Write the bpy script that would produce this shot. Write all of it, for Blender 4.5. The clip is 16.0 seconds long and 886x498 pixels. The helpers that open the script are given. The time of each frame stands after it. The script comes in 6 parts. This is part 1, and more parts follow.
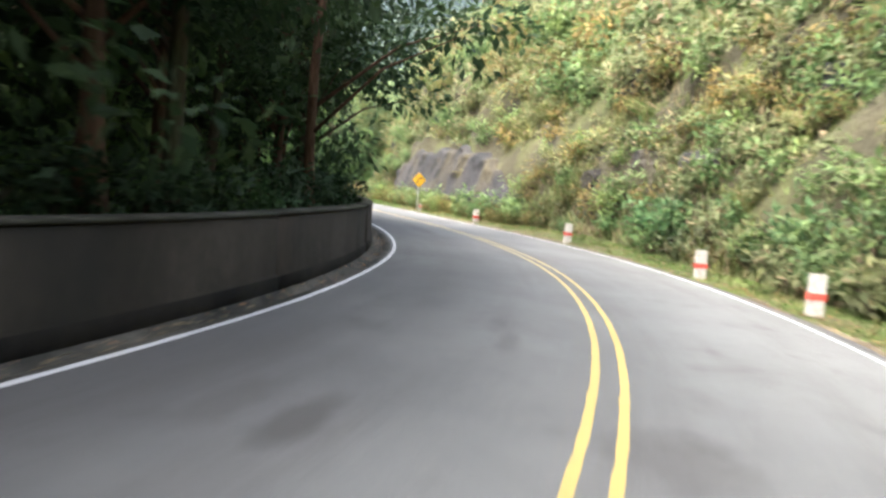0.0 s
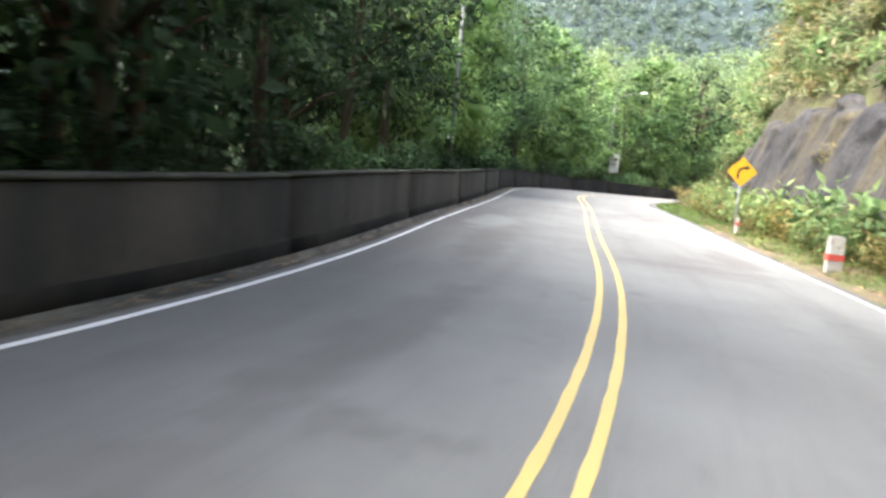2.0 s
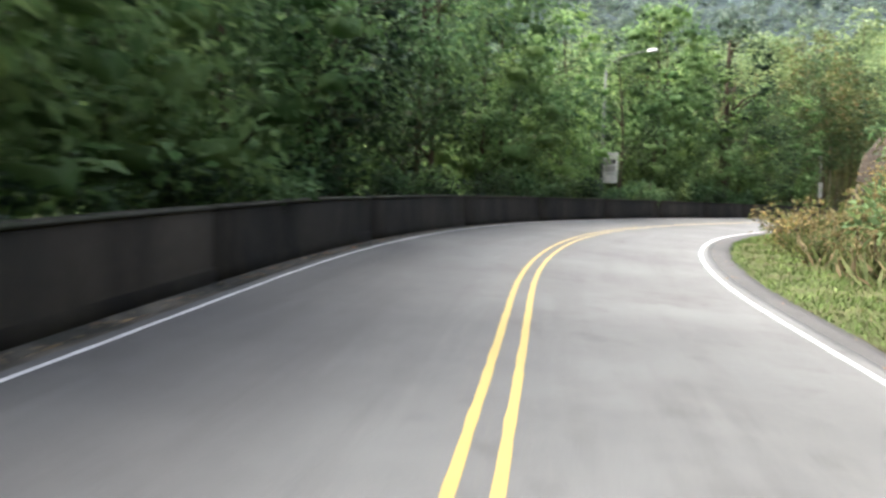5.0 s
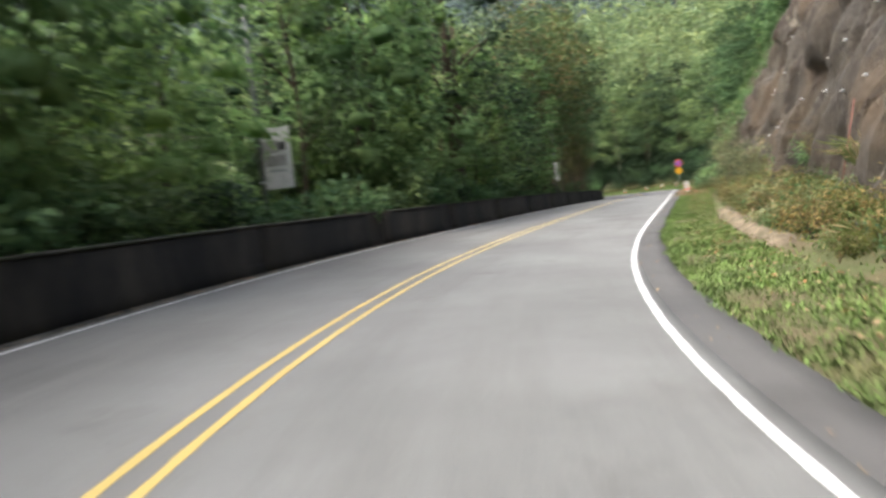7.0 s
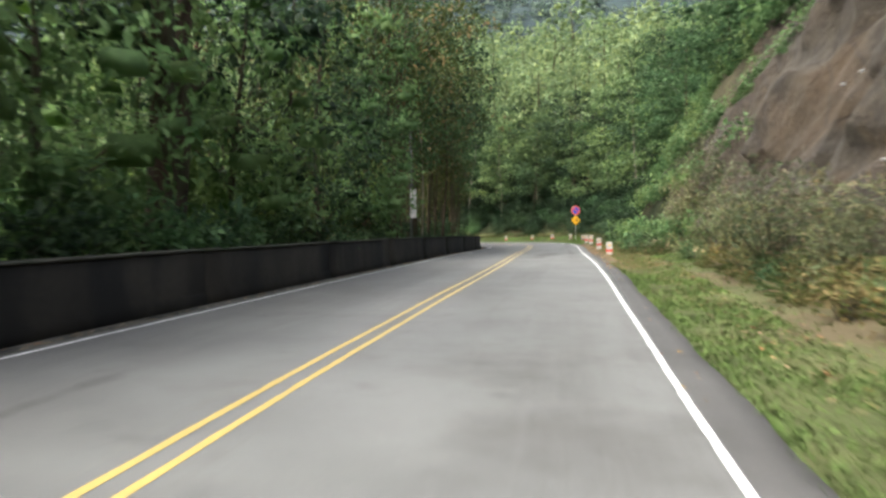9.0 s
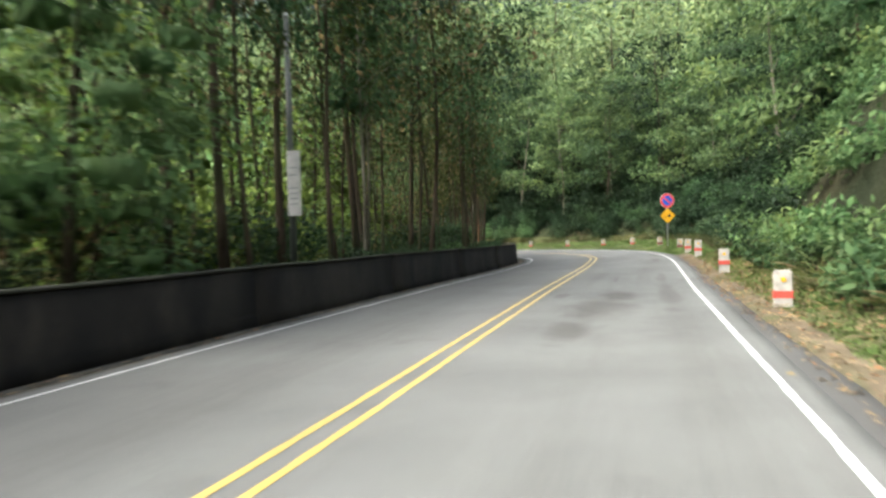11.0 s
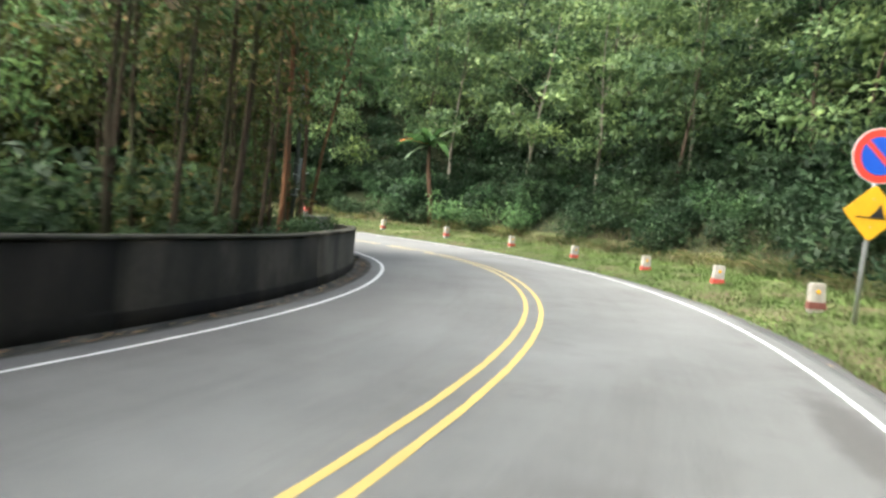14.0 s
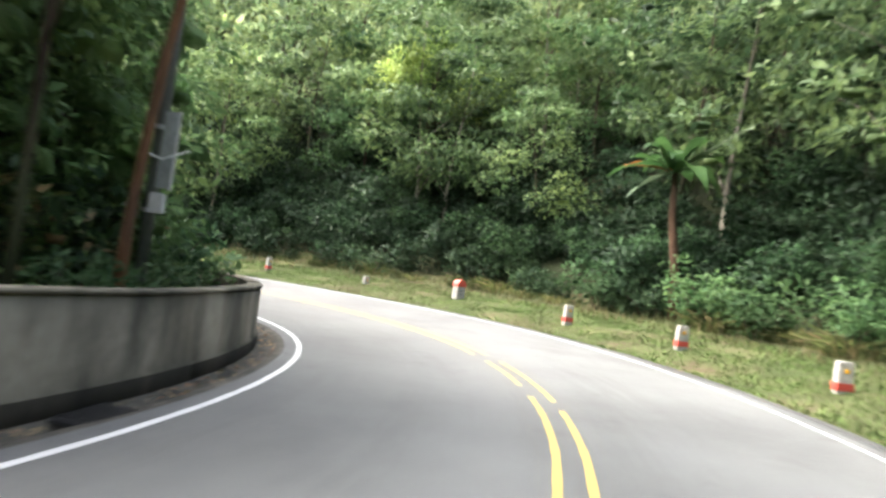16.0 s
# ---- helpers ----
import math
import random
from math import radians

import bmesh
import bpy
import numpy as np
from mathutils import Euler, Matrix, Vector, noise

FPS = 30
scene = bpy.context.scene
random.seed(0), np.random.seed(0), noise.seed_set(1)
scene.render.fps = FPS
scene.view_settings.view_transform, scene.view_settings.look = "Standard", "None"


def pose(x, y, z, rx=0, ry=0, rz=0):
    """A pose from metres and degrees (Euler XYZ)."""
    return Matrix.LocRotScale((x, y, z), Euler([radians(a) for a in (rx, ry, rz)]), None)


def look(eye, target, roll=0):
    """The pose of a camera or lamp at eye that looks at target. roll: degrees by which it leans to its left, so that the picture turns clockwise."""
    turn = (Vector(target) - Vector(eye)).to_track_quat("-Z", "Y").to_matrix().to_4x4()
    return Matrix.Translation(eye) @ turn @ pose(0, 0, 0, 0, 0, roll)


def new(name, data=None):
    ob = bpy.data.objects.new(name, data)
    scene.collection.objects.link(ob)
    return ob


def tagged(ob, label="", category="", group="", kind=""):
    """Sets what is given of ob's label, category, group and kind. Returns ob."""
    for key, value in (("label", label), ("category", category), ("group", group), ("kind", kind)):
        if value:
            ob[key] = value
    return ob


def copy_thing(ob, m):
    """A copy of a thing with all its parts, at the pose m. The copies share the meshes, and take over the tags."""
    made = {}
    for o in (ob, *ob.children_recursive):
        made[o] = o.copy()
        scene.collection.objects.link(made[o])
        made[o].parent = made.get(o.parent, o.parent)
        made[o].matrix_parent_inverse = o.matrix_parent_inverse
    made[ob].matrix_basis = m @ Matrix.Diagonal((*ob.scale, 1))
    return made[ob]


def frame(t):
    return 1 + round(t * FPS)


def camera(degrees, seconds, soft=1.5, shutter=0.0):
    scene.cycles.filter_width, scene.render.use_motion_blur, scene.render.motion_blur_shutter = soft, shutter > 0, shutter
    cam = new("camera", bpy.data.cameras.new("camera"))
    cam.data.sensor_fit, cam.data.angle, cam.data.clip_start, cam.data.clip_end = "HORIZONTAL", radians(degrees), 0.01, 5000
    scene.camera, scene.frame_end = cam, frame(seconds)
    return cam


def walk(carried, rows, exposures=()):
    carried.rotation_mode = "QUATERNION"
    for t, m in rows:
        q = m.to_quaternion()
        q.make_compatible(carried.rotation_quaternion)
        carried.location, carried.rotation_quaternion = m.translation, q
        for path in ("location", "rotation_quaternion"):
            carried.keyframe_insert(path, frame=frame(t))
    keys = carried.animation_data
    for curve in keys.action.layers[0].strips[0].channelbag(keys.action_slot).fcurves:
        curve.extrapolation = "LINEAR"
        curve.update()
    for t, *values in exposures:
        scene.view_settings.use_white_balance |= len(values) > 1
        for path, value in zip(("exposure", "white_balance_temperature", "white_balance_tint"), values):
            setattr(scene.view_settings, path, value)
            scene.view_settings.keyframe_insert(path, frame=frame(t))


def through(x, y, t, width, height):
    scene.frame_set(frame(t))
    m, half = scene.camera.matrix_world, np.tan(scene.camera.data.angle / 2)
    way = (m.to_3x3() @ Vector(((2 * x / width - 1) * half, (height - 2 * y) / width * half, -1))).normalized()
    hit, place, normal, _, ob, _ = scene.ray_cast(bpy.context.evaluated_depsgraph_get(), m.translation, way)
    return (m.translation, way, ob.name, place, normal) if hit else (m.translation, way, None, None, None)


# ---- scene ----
LENS = 65.2
cam = camera(LENS, 16.0, soft=2.6, shutter=0.42)
PATH = [
    (0.0, 0.600, 1.053, 1.730, 86.73, -4.64, 1.47),
    (0.5, 1.850, 5.501, 1.746, 88.33, -5.19, 9.86),
    (1.0, 2.619, 10.061, 1.791, 85.69, -5.80, 19.46),
    (1.5, 2.848, 14.781, 1.955, 84.93, -4.35, 28.26),
    (2.0, 2.465, 19.467, 2.106, 84.83, -5.18, 34.71),
    (2.5, 1.622, 23.859, 2.282, 86.14, -6.42, 39.12),
    (2.8, 0.914, 26.241, 2.382, 85.90, -4.60, 41.20),
    (3.0, 0.376, 27.727, 2.446, 86.16, -5.24, 39.50),
    (3.2, -0.197, 29.144, 2.510, 86.15, -4.60, 42.30),
    (5.3, -7.321, 43.447, 3.261, 86.10, 0.20, 29.30),
    (5.5, -8.022, 45.098, 3.242, 85.98, 0.64, 24.79),
    (6.0, -9.699, 49.620, 3.392, 87.25, 1.23, 21.82),
    (6.5, -11.105, 54.418, 3.540, 86.09, 4.32, 18.97),
    (7.0, -12.041, 59.326, 3.652, 86.49, 5.89, 10.80),
    (7.5, -12.414, 64.139, 3.770, 84.91, 2.07, -0.95),
    (8.0, -12.327, 68.895, 3.916, 86.89, 4.55, -4.90),
    (8.5, -11.923, 73.743, 3.941, 88.53, 3.95, -3.53),
    (9.0, -11.378, 78.531, 4.045, 88.49, 0.43, 0.76),
    (11.5, -7.594, 102.340, 4.206, 88.76, 1.75, 8.12),
    (12.0, -6.958, 107.155, 4.175, 86.68, -0.16, 7.21),
    (12.5, -6.240, 111.917, 4.178, 85.81, -0.51, 8.66),
    (13.0, -5.473, 116.555, 4.189, 86.76, -2.16, 11.34),
    (13.5, -4.939, 121.088, 4.197, 86.81, -4.25, 13.20),
    (14.0, -4.636, 125.418, 4.221, 86.66, -6.38, 13.82),
    (14.5, -4.508, 129.682, 4.199, 89.31, -8.00, 16.26),
    (15.0, -4.801, 133.812, 4.153, 90.54, -7.20, 23.47),
    (15.5, -5.478, 137.846, 4.081, 90.78, -8.97, 32.02),
    (16.0, -6.670, 141.968, 4.032, 90.99, -8.30, 39.87),
]
# the camera opens up a little in the two shaded bends
walk(cam, [(t, pose(x, y, z, a, b, c)) for t, x, y, z, a, b, c in PATH],
     ((0.0, 3.5, 6500, 11), (1.5, 3.6, 6500, 11), (2.1, 3.6, 6500, 11), (3.0, 3.15, 6500, 11), (5.5, 2.97, 6500, 11), (6.5, 2.65, 6500, 11), (7.5, 2.38, 6500, 11), (9.0, 2.38, 6500, 8), (12.5, 2.85, 6500, 5), (14.5, 3.03, 6500, 6), (16.0, 3.17, 6500, 9)))

# ---- world and sun ----
SUN_UP, SUN_WAY = 58.0, 240.0
world = bpy.data.worlds.new("overcast_sky")
scene.world = world
world.use_nodes = True
wn = world.node_tree.nodes
sky = wn.new("ShaderNodeTexSky")
sky.sky_type, sky.sun_disc = "NISHITA", False
sky.sun_elevation, sky.sun_rotation = radians(SUN_UP), radians(SUN_WAY)
sky.air_density, sky.dust_density, sky.ozone_density = 1.0, 6.0, 0.6
pale = wn.new("ShaderNodeHueSaturation")
pale.inputs["Saturation"].default_value = 0.7
world.node_tree.links.new(sky.outputs[0], pale.inputs["Color"])
world.node_tree.links.new(pale.outputs[0], wn["Background"].inputs["Color"])
wn["Background"].inputs["Strength"].default_value = 0.14
sun = new("sun", bpy.data.lights.new("sun", "SUN"))
sun.data.energy, sun.data.angle, sun.data.color = 1.15, radians(45), (1.0, 0.985, 0.96)
sx, sy = math.sin(radians(SUN_WAY)) * math.cos(radians(SUN_UP)), math.cos(radians(SUN_WAY)) * math.cos(radians(SUN_UP))
sun.matrix_world = look((sx * 90, sy * 90, 90 * math.sin(radians(SUN_UP))), (0, 0, 0))


# ---- materials ----
def material(name, rough=0.8):
    m = bpy.data.materials.new(name)
    m.use_nodes = True
    b = m.node_tree.nodes["Principled BSDF"]
    b.inputs["Roughness"].default_value = rough
    return m, m.node_tree.nodes, m.node_tree.links, b


def noise_node(n, l, scale, detail=4.0, vector=None, rough=0.55):
    t = n.new("ShaderNodeTexNoise")
    t.inputs["Scale"].default_value, t.inputs["Detail"].default_value, t.inputs["Roughness"].default_value = scale, detail, rough
    if vector:
        l.new(vector, t.inputs["Vector"])
    return t.outputs["Fac"]


def ramp(n, l, fac, *stops):
    r = n.new("ShaderNodeValToRGB")
    e = r.color_ramp.elements
    while len(e) < len(stops):
        e.new(0.5)
    for k, (p, c) in zip(e, stops):
        k.position, k.color = p, (*(c if isinstance(c, tuple) else (c, c, c)), 1)
    l.new(fac, r.inputs["Fac"])
    return r.outputs["Color"]


def mix(n, l, fac, a, b, how="MIX"):
    m = n.new("ShaderNodeMix")
    m.data_type, m.blend_type = "RGBA", how
    for key, v in ((0, fac), (6, a), (7, b)):
        if hasattr(v, "is_linked"):
            l.new(v, m.inputs[key])
        else:
            m.inputs[key].default_value = (*v, 1) if isinstance(v, tuple) else v
    return m.outputs[2]


def bump(n, l, height, b, strength=0.4, distance=0.02):
    k = n.new("ShaderNodeBump")
    k.inputs["Strength"].default_value, k.inputs["Distance"].default_value = strength, distance
    l.new(height, k.inputs["Height"])
    l.new(k.outputs[0], b.inputs["Normal"])


def place(n, l, scale=(1, 1, 1)):
    """World place of the surface, scaled."""
    g = n.new("ShaderNodeNewGeometry")
    m = n.new("ShaderNodeMapping")
    m.inputs["Scale"].default_value = scale
    l.new(g.outputs["Position"], m.inputs["Vector"])
    return m.outputs[0]


def surface(name, low, high, scale=2.0, fine=40.0, rough=0.85, relief=0.5, stain=None, stain_scale=0.35, depth=0.02, stretch=(1, 1, 1), gloss=0.12):
    """A rough mineral surface: two colours at two scales, with stains and relief."""
    m, n, l, b = material(name, rough)
    at = place(n, l, stretch)
    big, small = noise_node(n, l, scale, 5, at), noise_node(n, l, fine, 3, at)
    c = ramp(n, l, big, (0.3, low), (0.7, high))
    c = mix(n, l, 0.5, c, ramp(n, l, small, (0.3, 0.35), (0.7, 0.75)), "OVERLAY")
    if stain:
        c = mix(n, l, ramp(n, l, noise_node(n, l, stain_scale, 6, at, 0.65), (0.48, 0.0), (0.62, 0.85)), c, stain)
    l.new(c, b.inputs["Base Color"])
    b.inputs["Specular IOR Level"].default_value = gloss
    bump(n, l, small, b, relief, depth)
    return m


def leaf_material(name, low, high, dry=None, dry_part=0.1, through=0.3, gloss=0.45):
    """Leaves that vary from plant to plant and from leaf to leaf and let some light through."""
    m, n, l, b = material(name, max(gloss, 0.55))
    geo = n.new("ShaderNodeNewGeometry")
    patch = noise_node(n, l, 0.26, 3, place(n, l), 0.7)
    c = mix(n, l, geo.outputs["Random Per Island"], low, high)
    grain = noise_node(n, l, 7.0, 3, place(n, l), 0.7)
    c = mix(n, l, 0.32, c, ramp(n, l, grain, (0.36, (0.28, 0.30, 0.28)), (0.64, (0.66, 0.66, 0.64))), "OVERLAY")
    c = mix(n, l, 0.72, c, ramp(n, l, patch, (0.3, (0.32, 0.42, 0.34)), (0.5, (0.5, 0.5, 0.47)), (0.7, (0.74, 0.66, 0.44))), "OVERLAY")
    if dry:
        r = n.new("ShaderNodeMath")
        r.operation = "FRACT"
        k = n.new("ShaderNodeMath")
        k.operation, k.inputs[1].default_value = "MULTIPLY", 37.7
        l.new(geo.outputs["Random Per Island"], k.inputs[0])
        l.new(k.outputs[0], r.inputs[0])
        c = mix(n, l, ramp(n, l, r.outputs[0], (1 - dry_part, 0.0), (min(1 - dry_part + 0.01, 1.0), 1.0)), c, dry)
    own = n.new("ShaderNodeObjectInfo")
    c = mix(n, l, 0.7, c, ramp(n, l, own.outputs["Random"], (0.0, (0.24, 0.27, 0.28)), (0.55, (0.5, 0.5, 0.49)), (1.0, (0.72, 0.70, 0.62))), "OVERLAY")
    l.new(c, b.inputs["Base Color"])
    b.inputs["Specular IOR Level"].default_value = 0.12
    t, s = n.new("ShaderNodeBsdfTranslucent"), n.new("ShaderNodeMixShader")
    l.new(c, t.inputs["Color"])
    s.inputs[0].default_value = through
    l.new(b.outputs[0], s.inputs[1])
    l.new(t.outputs[0], s.inputs[2])
    l.new(s.outputs[0], n["Material Output"].inputs["Surface"])
    return m


def plain(name, colour, rough=0.6, metal=0.0, wear=0.25, scale=14.0):
    m, n, l, b = material(name, rough)
    c = mix(n, l, ramp(n, l, noise_node(n, l, scale, 5, place(n, l)), (0.35, 0.0), (0.75, wear)), colour, tuple(v * 0.35 for v in colour))
    l.new(c, b.inputs["Base Color"])
    b.inputs["Metallic"].default_value = metal
    return m


# station, offset, half length, half width, depth (below nought: a paler patch)
STAINS = ((1.9, 1.58, 0.5, 0.16, 0.8), (2.4, -0.55, 0.5, 0.4, 0.5), (4.9, 0.85, 0.5, 0.14, 0.5), (1.9, 2.1, 0.6, 0.2, 0.5), (21.2, 1.6, 2.6, 0.3, 0.5), (27.8, 1.9, 3.0, 0.4, 0.6),
          (29.9, -2.3, 1.6, 0.5, 0.5), (31.5, 2.2, 1.8, 0.5, -0.7), (82.0, 1.72, 3.4, 0.13, 0.75), (112.1, -1.56, 0.9, 0.34, 0.85), (112.2, -0.5, 0.5, 0.14, 0.6), (109.9, -1.35, 1.6, 0.6, 0.75),
          (107.4, -1.1, 0.8, 0.3, 0.7), (108.4, -1.8, 1.6, 0.5, -0.5), (112.3, -2.5, 2.6, 0.2, 0.6), (116.6, -1.34, 1.2, 0.05, 0.5), (117.0, -2.45, 2.2, 0.13, 0.45), (127.3, -2.45, 1.8, 0.2, 0.6), (131.8, -2.75, 1.6, 0.25, 0.7))


def edge_scaled(n, l, value):
    k = n.new("ShaderNodeMath")
    k.operation, k.inputs[1].default_value = "MULTIPLY", 0.36
    l.new(value, k.inputs[0])
    return k.outputs[0]


def asphalt_material(name, low, high, dark, tracks=False):
    m, n, l, b = material(name, 0.82)
    b.inputs["Specular IOR Level"].default_value = 0.22
    at = place(n, l)
    c = ramp(n, l, noise_node(n, l, 0.35, 6, at, 0.6), (0.32, low), (0.68, high))
    c = mix(n, l, ramp(n, l, noise_node(n, l, 0.16, 5, at, 0.7), (0.56, 0.0), (0.68, 0.6)), c, dark)
    c = mix(n, l, ramp(n, l, noise_node(n, l, 1.3, 6, at, 0.62), (0.60, 0.0), (0.74, 0.5)), c, dark)
    if tracks:
        # long stains and worn wheel tracks along the lanes
        uv, m2 = n.new("ShaderNodeUVMap"), n.new("ShaderNodeMapping")
        m2.inputs["Scale"].default_value = (0.09, 1.1, 1)
        l.new(uv.outputs[0], m2.inputs["Vector"])
        c = mix(n, l, ramp(n, l, noise_node(n, l, 1.0, 6, m2.outputs[0], 0.68), (0.5, 0.0), (0.7, 0.36)), c, dark)
        m3 = n.new("ShaderNodeMapping")
        m3.inputs["Scale"].default_value = (0.22, 2.6, 1)
        l.new(uv.outputs[0], m3.inputs["Vector"])
        c = mix(n, l, ramp(n, l, noise_node(n, l, 1.0, 4, m3.outputs[0], 0.6), (0.55, 0.0), (0.75, 0.35)), c, high)
        # damp dirt and tree shade painted on the lane beside the wall, in uneven bands
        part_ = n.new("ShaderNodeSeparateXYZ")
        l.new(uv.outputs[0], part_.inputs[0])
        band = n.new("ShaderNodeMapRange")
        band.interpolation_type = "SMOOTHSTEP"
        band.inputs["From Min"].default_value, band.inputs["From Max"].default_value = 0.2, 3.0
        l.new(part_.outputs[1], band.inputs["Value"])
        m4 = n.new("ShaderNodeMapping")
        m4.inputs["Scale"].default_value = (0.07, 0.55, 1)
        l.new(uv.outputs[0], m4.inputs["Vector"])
        dirt_shade = n.new("ShaderNodeMath")
        dirt_shade.operation = "MULTIPLY"
        l.new(band.outputs[0], dirt_shade.inputs[0])
        l.new(ramp(n, l, noise_node(n, l, 1.0, 5, m4.outputs[0], 0.6), (0.36, 0.3), (0.6, 0.9)), dirt_shade.inputs[1])
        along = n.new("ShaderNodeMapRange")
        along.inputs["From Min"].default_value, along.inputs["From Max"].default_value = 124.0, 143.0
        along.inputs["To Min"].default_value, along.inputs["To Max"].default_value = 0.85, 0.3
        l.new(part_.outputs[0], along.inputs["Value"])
        spread_dirt_shade = n.new("ShaderNodeMath")
        spread_dirt_shade.operation, spread_dirt_shade.use_clamp = "MULTIPLY", True
        l.new(dirt_shade.outputs[0], spread_dirt_shade.inputs[0])
        l.new(along.outputs[0], spread_dirt_shade.inputs[1])
        c = mix(n, l, spread_dirt_shade.outputs[0], c, dark)
        # oil stains, patched spots and skid marks, each with its own ragged outline
        warp = noise_node(n, l, 1.6, 5, at, 0.65)
        for s0, o0, long_, wide, deep in STAINS:
            put = n.new("ShaderNodeMapping")
            put.vector_type = "TEXTURE"
            put.inputs["Location"].default_value, put.inputs["Scale"].default_value = (s0, o0, 0), (long_, wide, 1)
            l.new(uv.outputs[0], put.inputs["Vector"])
            far_ = n.new("ShaderNodeVectorMath")
            far_.operation = "LENGTH"
            l.new(put.outputs[0], far_.inputs[0])
            edge = n.new("ShaderNodeMath")
            edge.operation, edge.inputs[1].default_value = "MULTIPLY_ADD", 2.2
            l.new(warp, edge.inputs[0])
            l.new(far_.outputs["Value"], edge.inputs[2])
            c = mix(n, l, ramp(n, l, edge_scaled(n, l, edge.outputs[0]), (0.60, abs(deep)), (0.82, 0.0)), c, dark if deep > 0 else high)
    grit = noise_node(n, l, 130, 2, at)
    c = mix(n, l, 0.5, c, ramp(n, l, grit, (0.3, 0.36), (0.7, 0.64)), "OVERLAY")
    l.new(c, b.inputs["Base Color"])
    bump(n, l, grit, b, 0.35, 0.006)
    return m


def line_material(name, colour):
    m, n, l, b = material(name, 0.6)
    at = place(n, l)
    c = mix(n, l, ramp(n, l, noise_node(n, l, 22, 6, at, 0.75), (0.6, 0.0), (0.72, 0.75)), colour, (0.13, 0.13, 0.13))
    c = mix(n, l, ramp(n, l, noise_node(n, l, 0.8, 3, at), (0.4, 0.0), (0.8, 0.35)), c, tuple(v * 0.5 for v in colour))
    l.new(c, b.inputs["Base Color"])
    return m


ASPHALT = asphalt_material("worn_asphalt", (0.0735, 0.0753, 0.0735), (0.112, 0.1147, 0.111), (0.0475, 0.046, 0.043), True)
SHOULDER = asphalt_material("damp_shoulder_asphalt", (0.042, 0.042, 0.0415), (0.07, 0.069, 0.066), (0.026, 0.026, 0.024))
WHITE_LINE = line_material("white_road_paint", (0.44, 0.44, 0.43))
YELLOW_LINE = line_material("yellow_road_paint", (0.315, 0.23, 0.062))
# one stained wall concrete in five tones; each stretch's light and shade painted in
WALL = surface("shaded_algae_concrete", (0.0065, 0.0058, 0.0046), (0.019, 0.0165, 0.0125), 1.3, 26, 0.9, 0.5, (0.0045, 0.0045, 0.004), 0.7, stretch=(1, 1, 0.35))
PALE_WALL = surface("lit_weathered_concrete", (0.062, 0.057, 0.043), (0.15, 0.138, 0.106), 1.3, 26, 0.9, 0.5, (0.02, 0.021, 0.015), 0.7, stretch=(1, 1, 0.35))
BROWN_WALL = surface("brown_shaded_algae_concrete", (0.0148, 0.0124, 0.0092), (0.0345, 0.0292, 0.022), 0.8, 26, 0.9, 0.5, (0.012, 0.0115, 0.009), 0.5, stretch=(1, 1, 0.3))
MID_WALL = surface("half_shaded_grey_concrete", (0.014, 0.013, 0.010), (0.036, 0.032, 0.025), 1.3, 26, 0.9, 0.5, (0.009, 0.009, 0.007), 0.7, stretch=(1, 1, 0.35))
HALF_WALL = surface("half_lit_weathered_concrete", (0.03, 0.0275, 0.021), (0.078, 0.071, 0.055), 1.3, 26, 0.9, 0.5, (0.014, 0.0145, 0.011), 0.7, stretch=(1, 1, 0.35))
WALL_TOP = surface("worn_concrete_coping", (0.018, 0.018, 0.014), (0.05, 0.048, 0.038), 2.0, 40, 0.9, 0.5, (0.025, 0.03, 0.018), 1.2)
GUTTER = surface("damp_gutter_concrete", (0.028, 0.027, 0.023), (0.085, 0.078, 0.062), 2.5, 30, 0.8, 0.5, (0.015, 0.016, 0.013), 0.8)
# dark soil, taken near black so gaps between the trees read as shade
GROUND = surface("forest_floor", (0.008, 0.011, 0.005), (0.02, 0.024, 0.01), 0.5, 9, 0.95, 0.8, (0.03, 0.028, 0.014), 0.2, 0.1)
SOIL = surface("weedy_soil", (0.03, 0.04, 0.014), (0.066, 0.07, 0.03), 0.9, 14, 0.95, 0.8, (0.07, 0.054, 0.032), 0.5, 0.06)
SLOPE = surface("broken_brown_rock", (0.022, 0.0215, 0.014), (0.055, 0.05, 0.03), 0.8, 7, 0.95, 1.0, (0.06, 0.07, 0.025), 0.4, 0.12, (1, 1, 0.5))


